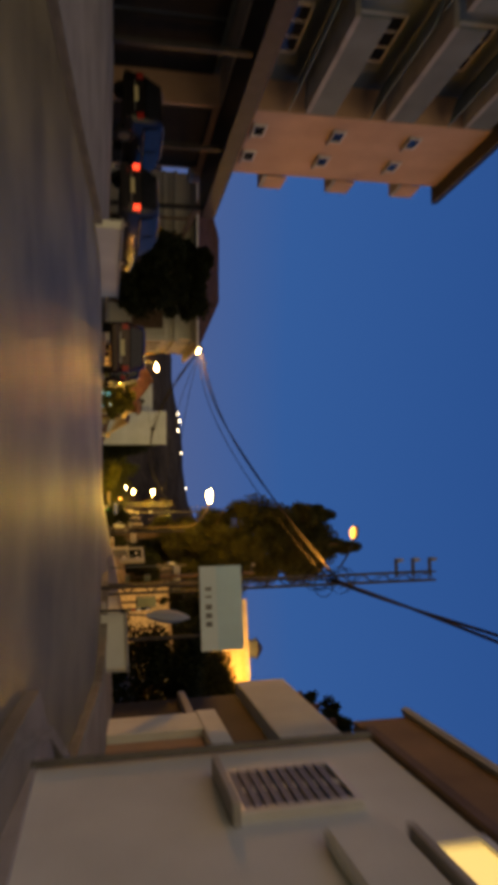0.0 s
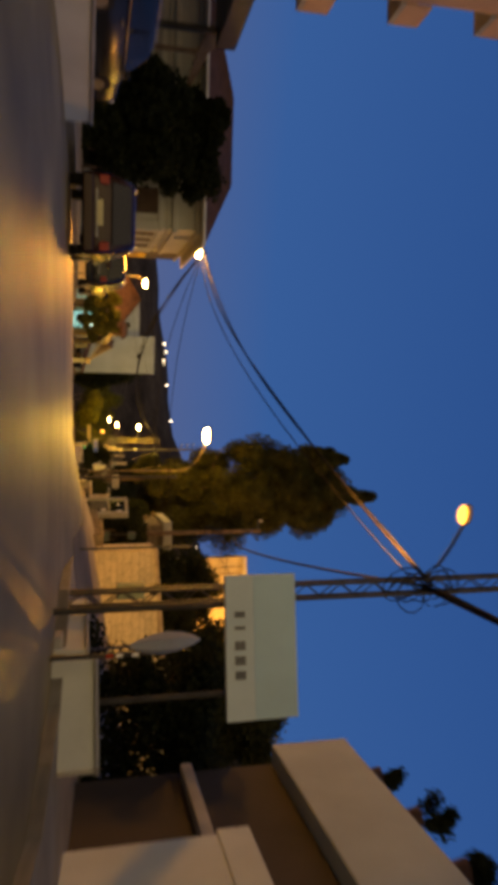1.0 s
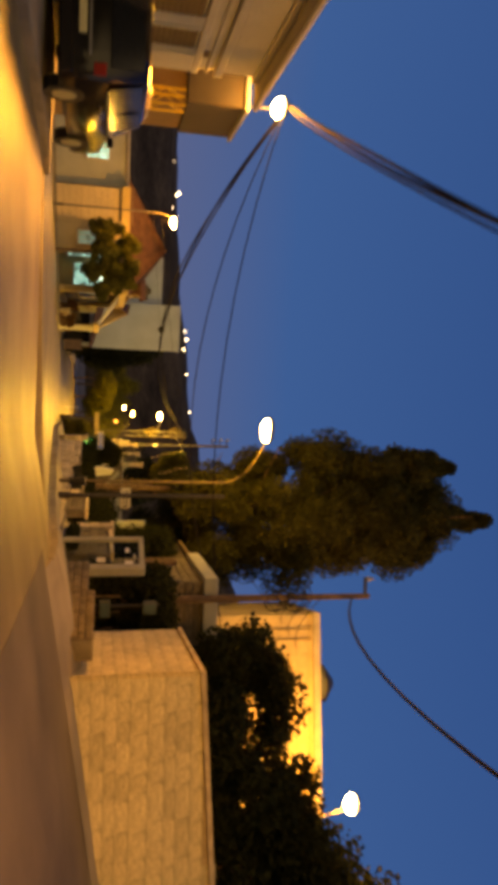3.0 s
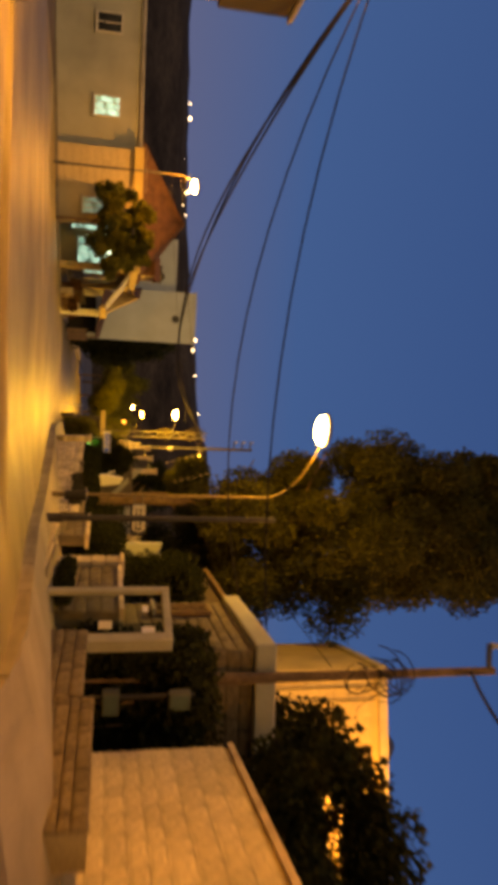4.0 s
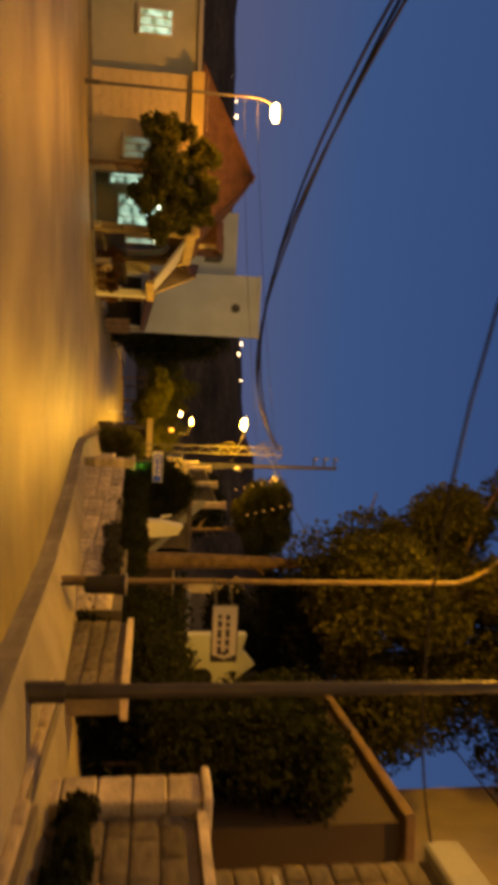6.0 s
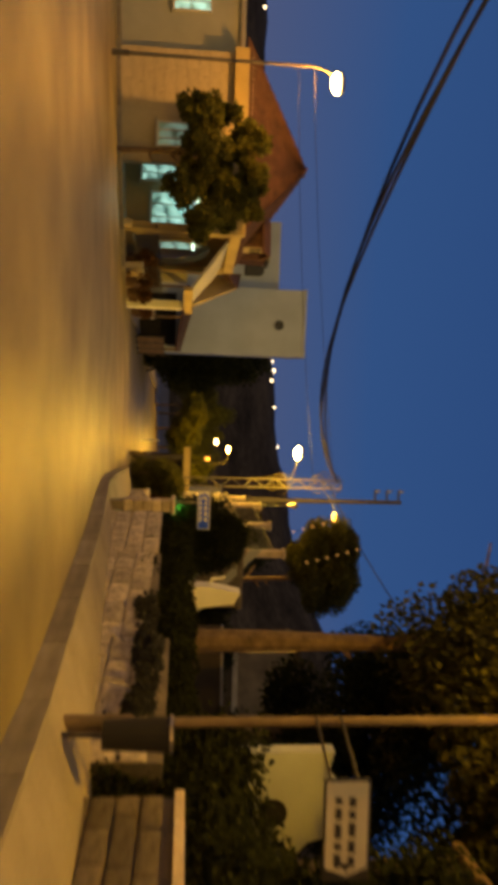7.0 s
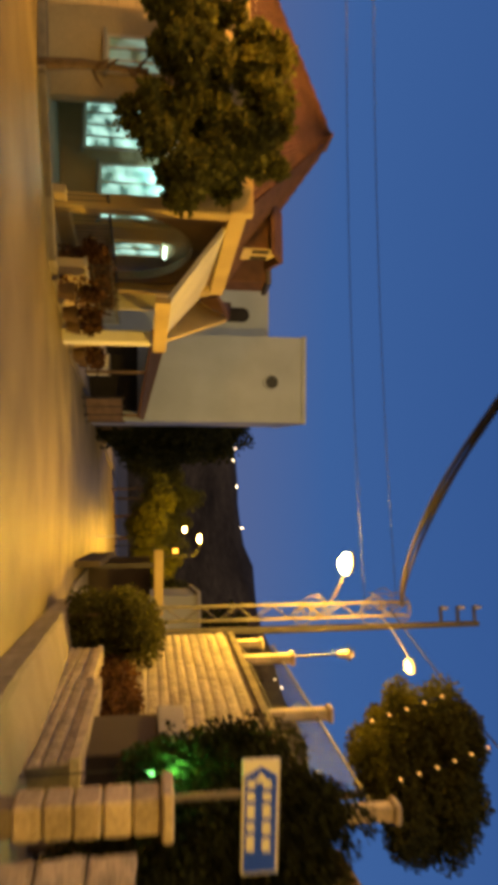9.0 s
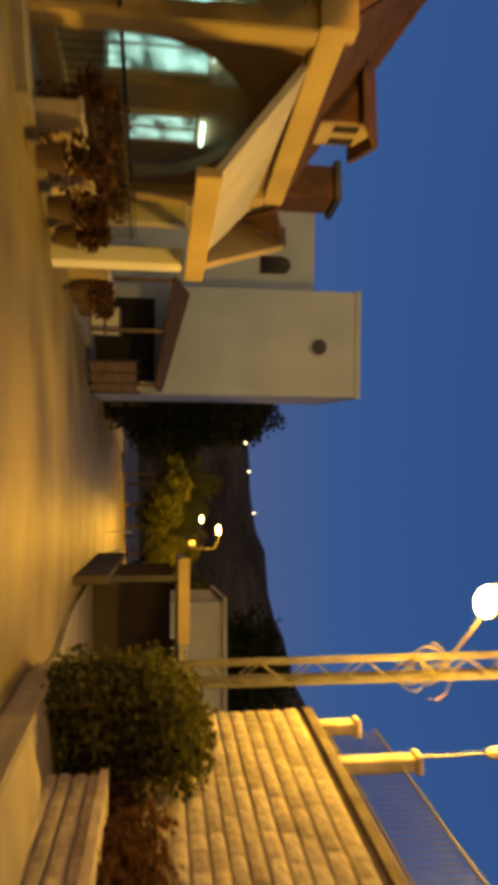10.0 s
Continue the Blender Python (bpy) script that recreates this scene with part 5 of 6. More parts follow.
def corner_house():
    """The pale house on the bend, with shutters, string courses and a hipped tile roof."""
    root = thing("house", (-6.1, 39.7, -0.1), 6.0, "pale plastered house with brown shutters and hipped clay tile roof", "house")
    L, D, H = 8.0, 5.1, 4.55
    wall_block(root, (-L, -D, -0.4), (0, 0, H), PLASTER_PALE)
    # string courses that turn the corner, and the deep cornice
    for out, z0, z1 in ((0.09, 2.98, 3.14), (0.05, 3.3, 3.38), (0.12, 3.5, 3.68), (0.16, 4.35, 4.55)):
        part("string_course", box((-L - 0.05, -D - out, z0), (out, 0.05, z1), 0.02), PLASTER_PALE, root)
    part("upper_panel", box((-0.05, -D + 1.3, 3.68), (0.1, -0.2, 4.35), 0.015), PLASTER_PALE, root)
    for y, w in ((-D + 0.12, 0.24), (-3.75, 0.2), (-2.3, 0.2), (-0.45, 0.9)):
        part("pilaster", box((-0.05, y - w / 2, -0.4), (0.08, y + w / 2, 2.98), 0.02), PLASTER_PALE, root)
    part("pilaster", box((-0.26, -D - 0.08, -0.4), (0.08, -D + 0.05, 2.98), 0.02), PLASTER_PALE, root)
    part("plinth", box((-L - 0.06, -D - 0.06, -0.4), (0.06, 0.03, 0.5), 0.02), PLASTER_GREY, root)
    for y in (-4.35, -3.0, -1.6):
        shutters(root, (0, y, 1.42), 90, 0.95, 1.5)
    shutters(root, (-0.95, -D, 1.5), 0, 1.0, 1.5)
    part("vent", box((0.0, -1.0, 3.16), (0.02, -0.7, 3.28)), DOOR_BROWN, root, "small brown vent")
    ov = 0.5
    r1, r2 = (-2.4, -D / 2, 6.1), (-L + 2.4, -D / 2, 6.1)
    e = [(-L - ov, -D - ov, H + 0.02), (ov, -D - ov, H + 0.02), (ov, ov, H + 0.02), (-L - ov, ov, H + 0.02)]
    part("roof", tile_slope((e[0], e[1], r1, r2)), CLAY, root)
    part("roof", tile_slope((e[1], e[2], r1, r1)), CLAY, root)
    part("roof", tile_slope((e[2], e[3], r2, r1)), CLAY, root)
    part("roof", tile_slope((e[3], e[0], r2, r2)), CLAY, root)
    part("soffit", box((-L - ov, -D - ov, H - 0.04), (ov, ov, H + 0.012)), PLASTER_PALE, root)
    part("gutter", tube([(ov + 0.04, -D - ov, H + 0.02), (ov + 0.04, ov, H + 0.02)], 0.06, 8), WHITE_PAINT, root, "white gutter")
    part("gutter", tube([(-L - ov, -D - ov - 0.04, H + 0.02), (ov, -D - ov - 0.04, H + 0.02)], 0.06, 8), WHITE_PAINT, root, "white gutter")


corner_house()
annex = thing("house", (-7.15, 43.75, -0.1), 6, "small annexe with a jutting brown upper room and a lamp bracket", "house")
wall_block(annex, (-2.4, 0.15, -0.4), (-0.1, 2.6, 3.35), PLASTER_OCHRE)
part("upper_room", box((-2.5, -0.15, 3.35), (0.0, 2.7, 4.95), 0.03), PLASTER_BROWN_SHADED, annex, "plain brown plastered upper room")
part("roof", box((-2.6, -0.22, 4.95), (0.08, 2.8, 5.07), 0.02), CONCRETE, annex)
street_lamp((-7.2, 43.65, 0.0), 5.0, (0.15, -0.5, 5.72), "street lamp bracketed from the annexe, burning orange", STEEL, LAMP_GLASS, 0.05, 0.36, bracket_from=(-0.02, 0.0, 4.9))
lattice_mast((-6.95, 43.2, -0.1), 3.25, 0.42, "yellow painted steel lattice frame before the annexe", YELLOW_PAINT)
car((-4.62, 35.6, yard(-4.7, 37.5)), 5, CAR_BLACK, 4.4, 1.8, 1.76, "black sport utility car parked along the kerb", suv=True)
car((-2.85, 24.45, 0.0), 11, CAR_RED, 4.1, 1.7, 1.45, "dark maroon hatchback parked along the kerb")
car((-7.4, 22.2, yard(-7.4, 24)), -8, CAR_GREY, 4.2, 1.72, 1.5, "dark grey car parked in a yard, tail lights on", lit=True)
car((-9.9, 21.4, yard(-9.9, 23.5)), -8, CAR_BLACK, 4.2, 1.72, 1.5, "black car parked in a yard beside another")


# ---- low house with the blue window ----
low_house = thing("house", (-23.5, 72.5, -2.9), 0, "plain plastered low house with one blue-lit window", "house")
wall_block(low_house, (0, 0, -0.4), (9.4, 6, 5.3), PLASTER_GREY)
part("roof", box((-0.2, -0.2, 5.3), (9.6, 6.2, 5.5), 0.03), CONCRETE, low_house)
add_window(low_house, (7.1, -0.03, 2.75), 0, 1.15, 1.45, glass=WINDOW_TEAL, bars=2)
add_window(low_house, (2.4, -0.03, 2.75), 0, 1.15, 1.45, glass=DARK_GLASS)
low_house2 = thing("house", (-36, 80, -3.6), 0, "low yellow-lit house beyond the side street", "house")
wall_block(low_house2, (0, 0, -0.4), (9, 6, 5.0), PLASTER_YELLOW)
part("roof", box((-0.2, -0.2, 5.0), (9.2, 6.2, 5.2), 0.03), CONCRETE, low_house2)
add_window(low_house2, (7.0, -0.03, 1.6), 0, 1.1, 1.3, glass=WINDOW_WARM)


# ---- veranda house ----
def veranda_house():
    root = thing("house", (-7.0, 70.4, -1.75), 0, "old stone house with tiled hip roof, veranda and teal-lit windows", "house")
    B = 1.75
    # main body, pieces around the lit openings
    wall_block(root, (-6.6, 3.2, -0.5), (-0.6, 9.0, 4.1), PLASTER_CREAM)
    part("string_course", box((-6.8, 3.0, 4.1), (-0.4, 9.2, 4.3), 0.02), PLASTER_YELLOW, root)
    # stone front towards the side street
    wall_block(root, (-6.6, 0.9, -0.5), (-4.4, 3.2, 4.45), MORTAR)
    stone_face(root, (-6.65, 0.9), (1, 0), 2.3, -0.2, 4.45, 0.4, 141, STONES_SMOOTH, 0.006, (0.7, 1.3), gap=0.002)
    stone_face(root, (-6.6, 3.2), (0, -1), 2.3, -0.2, 4.45, 0.4, 142, STONES_SMOOTH, 0.006, (0.7, 1.3), gap=0.002)
    part("coping", box((-6.7, 0.8, 4.45), (-4.3, 3.2, 4.6), 0.02), LIMESTONE, root)
    part("front_wall", box((-4.4, 0.3, -0.5), (-2.2, 0.55, 4.0), 0.01), PLASTER_CREAM, root)
    add_window(root, (-3.2, 0.27, 1.2), 0, 0.9, 1.2, glass=WINDOW_DIM, bars=2)
    # veranda: corner column, arch over the side, back wall with lit windows
    part("column", box((-0.2, 0.65, -0.5), (0.15, 1.0, 3.9), 0.03), PLASTER_YELLOW, root)
    part("column", box((-0.15, 5.5, -0.5), (0.2, 5.9, 3.9), 0.03), PLASTER_YELLOW, root)
    part("beam", box((-2.2, 0.7, 3.1), (-0.2, 0.95, 3.9), 0.02), PLASTER_YELLOW, root)
    part("cornice", box((-6.7, 0.55, 3.9), (0.15, 0.85, 4.42), 0.02), PLASTER_YELLOW, root)
    part("cornice", box((-0.1, 0.85, 3.9), (0.15, 5.85, 4.3), 0.02), PLASTER_YELLOW, root)
    part("ceiling_slab", box((-6.5, 0.86, 4.1), (-0.1, 5.8, 4.2)), PLASTER_CREAM, root)
    # spandrel wall with a wide arch along the street side
    outline = [(1.0, 3.9), (5.5, 3.9), (5.5, 0.4), (5.2, 0.4)] + [(3.2 + 2.0 * math.cos(a), 1.5 + 1.75 * math.sin(a)) for a in span(0.05, math.pi - 0.05, 14)] + [(1.15, 0.4), (1.0, 0.4)]
    part("arch_wall", prism(outline, "x", -0.22, 0.0), PLASTER_OCHRE, root, "ochre plastered arch")
    # pale porch roof and the little end gable
    part("porch_roof", slab([(2.1, 0.9, 2.6), (1.88, 4.85, 2.45), (-0.02, 6.4, 3.75), (0.16, 1.4, 3.9)], 0.1), PLASTER_PALE, root, "pale sloping porch roof")
    part("eave_fascia", prism([(2.02, 2.28), (2.16, 2.28), (2.16, 2.62), (2.02, 2.62)], "y", 0.9, 4.9), PLASTER_YELLOW, root, "yellow eave board")
    part("end_gable", slab([(1.9, 4.87, 2.35), (0.3, 7.5, 4.66), (-0.3, 7.46, 3.53)], 0.15), PLASTER_YELLOW, root, "yellow triangular end gable")
    part("end_roof", slab([(-0.3, 7.44, 3.55), (0.14, 5.86, 4.2), (0.3, 7.52, 4.7), (-0.6, 8.6, 4.9)], 0.1), CLAY, root, "small clay-tiled end roof")
    # porch post and yard wall
    part("yard_wall", box((-0.12, 5.92, -0.5), (0.62, 6.08, 2.38), 0.015), PLASTER_PALE, root, "pale plastered panel under the porch")
    part("gate_post", box((1.72, 4.4, -0.4), (2.06, 4.74, 2.24), 0.03), WHITEWASH, root)
    # back wall windows, lit
    add_window(root, (-1.5, 3.17, 0.9), 0, 1.5, 1.75, glass=WINDOW_TEAL, bars=2)
    add_window(root, (-3.3, 3.17, 0.5), 0, 1.3, 2.35, glass=WINDOW_TEAL, bars=3)
    part("lamp_tube", box((-1.9, 3.05, 2.68), (-1.0, 3.1, 2.75)), WINDOW_BRIGHT, root, "lit white tube")
    part("lamp_tube", box((-0.56, 4.2, 2.55), (-0.5, 4.9, 2.62)), WINDOW_BRIGHT, root, "lit white tube")
    add_window(root, (-0.57, 4.4, 1.2), 90, 0.9, 1.3, glass=WINDOW_TEAL, bars=1)
    add_window(root, (-0.57, 7.2, 1.4), 90, 0.9, 1.2, glass=DARK_GLASS)
    # railing of the veranda
    for i in range(26):
        y = 0.4 + i * 0.2
        part("baluster", tube([(0.02, y, 0.4), (0.02, y, 1.25)], 0.012, 5), STEEL_DARK, root)
    part("handrail", tube([(0.02, 0.3, 1.27), (0.02, 5.5, 1.27)], 0.03, 6), STEEL_DARK, root)
    part("parapet", box((-0.15, 0.25, -0.5), (0.06, 5.5, 0.4), 0.02), PLASTER_CREAM, root)
    # hip roof
    e = [(-7.1, 0.6, 4.35), (-0.1, 0.6, 4.35), (-0.1, 5.6, 4.35), (-7.1, 5.6, 4.35)]
    a1, a2 = (-3.5, 3.2, 6.95), (-3.5, 3.9, 6.95)
    part("roof", tile_slope((e[0], e[1], a1, a1)), CLAY, root)
    part("roof", tile_slope((e[1], e[2], a2, a1)), CLAY, root)
    part("roof", tile_slope((e[2], e[3], a2, a2)), CLAY, root)
    part("roof", tile_slope((e[3], e[0], a1, a2)), CLAY, root)
    part("ridge", tube([a1, a2], 0.1, 8), CLAY, root)
    # small dormer and chimney
    part("dormer", box((-1.3, 3.5, 4.6), (-0.34, 4.2, 5.35), 0.01), CLAY, root)
    part("dormer_roof", prism([(3.25, 5.3), (3.85, 5.62), (4.45, 5.3), (4.45, 5.4), (3.85, 5.72), (3.25, 5.4)], "x", -1.5, -0.1), CLAY, root)
    part("dormer_front", prism([(3.5, 4.6), (4.2, 4.6), (4.2, 5.35), (3.85, 5.55), (3.5, 5.35)], "x", -0.34, -0.3), PLASTER_CREAM, root)
    # thin plates with the shade of the slots as their colour
    part("dormer_slot", box((-0.3, 3.55, 4.85), (-0.28, 3.75, 5.3)), SHADE_FILL, root)
    part("dormer_slot", box((-0.3, 3.95, 4.85), (-0.28, 4.15, 5.3)), SHADE_FILL, root)
    chim = part("chimney", box((-1.9, 7.9, 4.4), (-1.1, 8.8, 5.95), 0.02), CLAY, root)
    part("chimney_cap", box((-2.0, 7.8, 5.95), (-1.0, 8.9, 6.12), 0.02), STEEL_DARK, chim)


veranda_house()
line_wall((-5.7, 71.3), (-5.6, 75.4), -1.75, 0.75, 0.2, PLASTER_CREAM, "low plastered wall before the veranda")
fence = thing("fence", (-5.65, 71.3, -0.95), 90, "low iron fence on the veranda wall", "fence")
for i in range(28):
    part("picket", tube([(i * 0.15, 0, -0.02), (i * 0.15, 0, 0.62)], 0.011, 5), STEEL_DARK, fence)
for z in (0.1, 0.5):
    part("rail", box((0, -0.015, z), (4.1, 0.015, z + 0.03)), STEEL_DARK, fence)
line_wall((-5.6, 76.8), (-5.9, 79.5), -1.85, 0.85, 0.22, PLASTER_YELLOW, "low yellow plastered wall at the corner")
street_lamp((-11.2, 67.5, -1.85), 6.2, (0.6, -0.2, 7.0), "slim steel street lamp at the side street, burning orange", STEEL, LAMP_GLASS, 0.06, 0.33)


def tower():
    root = thing("tower_house", (-9.35, 88.6, -2.3), 8, "tall blank pale plastered gable block with one round window", "building")
    wall_block(root, (0, 0, -0.5), (4.05, 8, 10.0), PLASTER_TOWER)
    part("parapet", box((-0.05, -0.05, 10.0), (4.1, 8.05, 10.2), 0.01), PLASTER_TOWER, root)
    wall_block(root, (-4.2, 1.2, -0.5), (0, 7.5, 8.6), PLASTER_TOWER)
    rnd = part("round_window", tube([(2.15, -0.02, 8.55), (2.15, 0.06, 8.55)], 0.3, 20), DARK_GLASS, root)
    rim = bmesh.new()
    ring = [(2.15 + 0.34 * math.cos(a), -0.03, 8.55 + 0.34 * math.sin(a)) for a in span(0, 2 * math.pi, 24)]
    add_tube(rim, ring, 0.05, 6, cap=False)
    part("rim", rim, PLASTER_TOWER, rnd)
    archw = [(-0.35, 0), (0.35, 0), (0.35, 0.9)] + [(0.35 * math.cos(a), 0.9 + 0.35 * math.sin(a)) for a in span(0.3, 2.84, 6)] + [(-0.35, 0.9)]
    aw = part("arched_window", prism(archw, "y", -0.03, 0.05), DARK_GLASS, root)
    aw.location = (-1.2, 1.2, 6.4)
    part("lean_to_roof", slab([(0.3, -3.0, 3.0), (4.0, -3.0, 2.42), (4.0, 0, 2.6), (0.3, 0, 3.6)], 0.1), CLAY, root, "brown sloping lean-to roof")
    for x, h in ((0.4, 2.9), (2.1, 2.62), (3.9, 2.34)):
        part("post", box((x - 0.06, -2.9, -0.4), (x + 0.06, -2.78, h)), WOOD, root)
    # flat plate on the wall, painted as the shade inside the shed
    part("opening", box((0.5, -0.03, 0), (3.6, -0.005, 2.3)), SHADE_FILL, root, "near-black plate for the shade in the shed opening")


tower()
crate = thing("crate", (-7.3, 86.6, -2.1), 12, "white painted crate under the lean-to roof", "crate")
part("box", box((-0.45, -0.35, 0), (0.45, 0.35, 0.9), 0.02), WHITE_PAINT, crate)
part("lid", box((-0.48, -0.38, 0.9), (0.48, 0.38, 0.96), 0.01), SHUTTER, crate)
part("plank", box((-0.46, -0.37, 0.4), (0.46, -0.352, 0.5)), SHUTTER, crate)
far_gate = thing("gate", (-5.4, 84.2, -2.05), 70, "rusty sheet-iron yard gate", "gate")
part("leaf", box((0, -0.02, 0.1), (1.9, 0.02, 1.5)), WOOD, far_gate)
for x in (0.0, 0.62, 1.25, 1.86):
    part("upright", box((x, -0.04, 0), (x + 0.05, 0.04, 1.6)), STEEL_DARK, far_gate)
planter = thing("planter", (-5.9, 80.7, -1.95), 0, "brown planter with a small shrub", "planter")
part("pot", tube([(0, 0, 0), (0, 0, 0.34)], 0.15, 14, 0.21), DOOR_BROWN, planter)
part("shrub", crown([(0, 0, 0.55, 0.26, 0.26, 0.27), (0.05, 0.03, 0.72, 0.18, 0.18, 0.2)], 240, 0.09, 5), LEAF_FLOWER, planter)

for k, (x, y, s) in enumerate(((-5.15, 71.6, 0.8), (-5.1, 73.0, 1.0), (-5.2, 74.3, 0.7), (-5.35, 77.6, 0.9), (-5.5, 78.6, 0.7))):
    copy_thing(planter, pose(x, y, land(x, y) + 0.13, 0, 0, 47 * k))
# ================= trees and hedges =================
def tree(at, trunk_h, r, clumps, per, leaf, seed, label, mat=LEAF, flat=1.0, bare=0.6):
    root = thing("tree", at, 0, label, "tree", "trees")
    part("trunk", limbs((0, 0, -0.3), trunk_h + 0.3, r, bare, 7, seed), BARK, root)
    part("crown", crown(clumps, per, leaf, seed, flat), mat, root)
    return root


def pine_clumps(seed):
    """A broad two-headed pine: full from 5 m to 19 m, a shoulder and a leaning tip."""
    rng = random.Random(seed)
    out = []
    for i in range(170):
        z = rng.uniform(5.8, 18.2)
        rad = float(np.interp(z, (4.0, 6.0, 10.5, 14.8, 18.2), (1.8, 3.2, 3.8, 3.2, 1.7)))
        a, q = rng.uniform(0, 6.28), rad * rng.uniform(0.35, 0.92)
        s = rng.uniform(0.65, 1.1)
        out.append((math.cos(a) * q + 1.0, math.sin(a) * q - 0.8, z, s, s, s * 1.25))
    for cx, z0, z1, r, n in ((-1.3, 16.4, 18.8, 0.9, 10), (1.4, 17.0, 20.9, 1.0, 16)):
        for i in range(n):
            t = i / (n - 1)
            out.append((cx + rng.uniform(-r, r) * (1 - t), rng.uniform(-r, r) * (1 - t) - 0.8, z0 + (z1 - z0) * t, 0.7 - 0.3 * t, 0.7 - 0.3 * t, 0.7))
    return out


def street_tree_clumps(seed):
    """A loose spreading crown of unequal boughs with gaps between them."""
    rng = random.Random(seed)
    out = []
    for x, y, z, r, n in ((0.1, 0.1, 3.0, 1.1, 30), (-1.25, 0.1, 3.2, 0.75, 15), (-1.5, -0.2, 2.45, 0.5, 9), (-0.7, 0.3, 4.1, 0.65, 14), (0.75, -0.1, 4.25, 0.6, 13),
                          (1.5, 0.2, 3.5, 0.7, 15), (2.05, -0.2, 2.75, 0.55, 11), (0.9, -0.5, 2.3, 0.6, 11), (-0.3, -0.9, 2.6, 0.6, 11), (0.3, 1.0, 3.3, 0.7, 12), (1.5, 0, 4.3, 0.35, 5)):
        for _ in range(n):
            d = Vector((rng.gauss(0, 1), rng.gauss(0, 1), rng.gauss(0, 0.8))).normalized() * r * rng.random() ** 0.35
            s = rng.uniform(0.2, 0.42)
            out.append(((x + d.x) * 1.08 + 0.1, (y + d.y) * 0.8, (z + d.z) * 1.08, s, s, s * 0.8))
    return out


pine = thing("tree", (4.6, 58.8, -0.4), 0, "tall old pine with bare reddish trunk and dark two-headed crown", "tree", "trees")
trunk = limbs((0, 0, -0.3), 6.0, 0.27, 0.5, 3, 42)
add_tube(trunk, [(0, 0, 5.2), (0.5, -0.3, 8.0), (1.2, -0.7, 13.0), (1.3, -0.8, 18.0)], 0.17, 8, 0.05)
for k in range(16):
    z = 6.0 + k * 0.8
    u = (z - 5.2) / 12.8
    p = Vector((1.25 * u ** 0.7, -0.8 * u ** 0.7, z))
    add_tube(trunk, [p, p + Vector((math.cos(k * 2.4) * 1.4, math.sin(k * 2.4) * 1.4, 0.3)), p + Vector((math.cos(k * 2.4) * 2.7, math.sin(k * 2.4) * 2.7, 0.9))], 0.07, 6, 0.02)
part("trunk", trunk, BARK, pine)
part("crown", crown(pine_clumps(41), 1500, 0.12, 41), LEAF_PINE, pine)
tree((7.4, 61.5, -0.4), 4.5, 0.2, ball_clumps((0, 0, 5.0), (2.4, 2.4, 2.6), 30, 43, 0.34), 1200, 0.1, 43, "dark leafy tree in a garden", LEAF_DARK)
tree((5.3, 70.7, -0.6), 5.2, 0.16, ball_clumps((-0.6, -0.4, 6.2), (1.6, 1.4, 1.08), 76, 44, 0.34), 1100, 0.08, 44, "round dense tree hung with strings of small lights", LEAF_HEDGE)
tree((-9.0, 69.5, -1.95), 2.3, 0.13, street_tree_clumps(45), 330, 0.13, 45, "small leafy street tree before the veranda house", LEAF)
tree((9.5, 46.5, 0.2), 4.2, 0.16, ball_clumps((0, 0, 5.0), (1.6, 1.6, 2.4), 30, 46, 0.34), 600, 0.13, 46, "dark cypress-like shrub tree before the lit wall", LEAF_DARK)
tree((8.6, 41.0, 0.1), 3.4, 0.15, ball_clumps((0.6, 1.2, 4.6), (2.4, 1.6, 1.5), 30, 47, 0.34), 600, 0.14, 47, "dark tree spreading over the stone store", LEAF_DARK)
tree((13.0, 42.0, 0.2), 5.0, 0.18, ball_clumps((0, 0.6, 5.4), (2.5, 1.8, 2.5), 36, 48, 0.34), 600, 0.17, 48, "broad dark tree behind the stone store", LEAF_DARK)
tree((16.8, 43.5, 1.5), 5.6, 0.2, ball_clumps((0, 0, 5.6), (2.6, 2.0, 2.9), 40, 49, 0.34), 600, 0.17, 49, "tall dark tree on the slope beside the yard lamp", LEAF_DARK)


def hedge(at, size, n, per, leaf, seed, label, mat=LEAF_DARK, turn=0.0, stems=True):
    root = thing("hedge", at, turn, label, "hedge", "hedges")
    rng = random.Random(seed)
    lx, ly, lz = size
    cl = []
    for _ in range(n):
        s = 0.28 * min(max(lx, ly), lz, 1.6)
        cl.append((rng.uniform(-lx / 2, lx / 2), rng.uniform(-ly / 2, ly / 2), rng.uniform(0.1, lz), s * 1.2, s * 1.2, s))
    part("leaves", crown(cl, per, leaf, seed), mat, root)
    for k in range(5 if stems else 0):
        x, y = lx * (k / 4 - 0.5) * 0.8, ly * (k / 4 - 0.5) * 0.8
        part("stem", tube([(x, y, -0.4), (x + rng.uniform(-0.1, 0.1), y, lz * 0.6)], 0.03, 5), BARK, root)
    return root


overgrown = thing("hedge", (-7.9, 31.9, 0.1), 0, "tall dark overgrown hedge and small trees beside the parked cars", "hedge", "hedges")
part("leaves", crown(ball_clumps((0, 0, 1.7), (1.8, 2.0, 1.9), 80, 61, 0.3) + ball_clumps((0.0, 0.8, 3.6), (1.7, 1.2, 1.15), 40, 161, 0.3) + ball_clumps((-0.6, 0.6, 4.35), (0.8, 0.8, 0.45), 12, 261, 0.3), 640, 0.14, 61), LEAF_DARK, overgrown)
for k in range(6):
    part("stem", limbs((-1.3 + 0.5 * k, 0.4 * (k % 3) - 0.3, -0.4), 3.4, 0.06, 0.6, 4, 361 + k), BARK, overgrown)
hedge((1.98, 71.6, -1.15), (0.7, 1.5, 1.55), 60, 420, 0.08, 62, "rounded leafy bush at the corner of the stone building", LEAF_HEDGE)
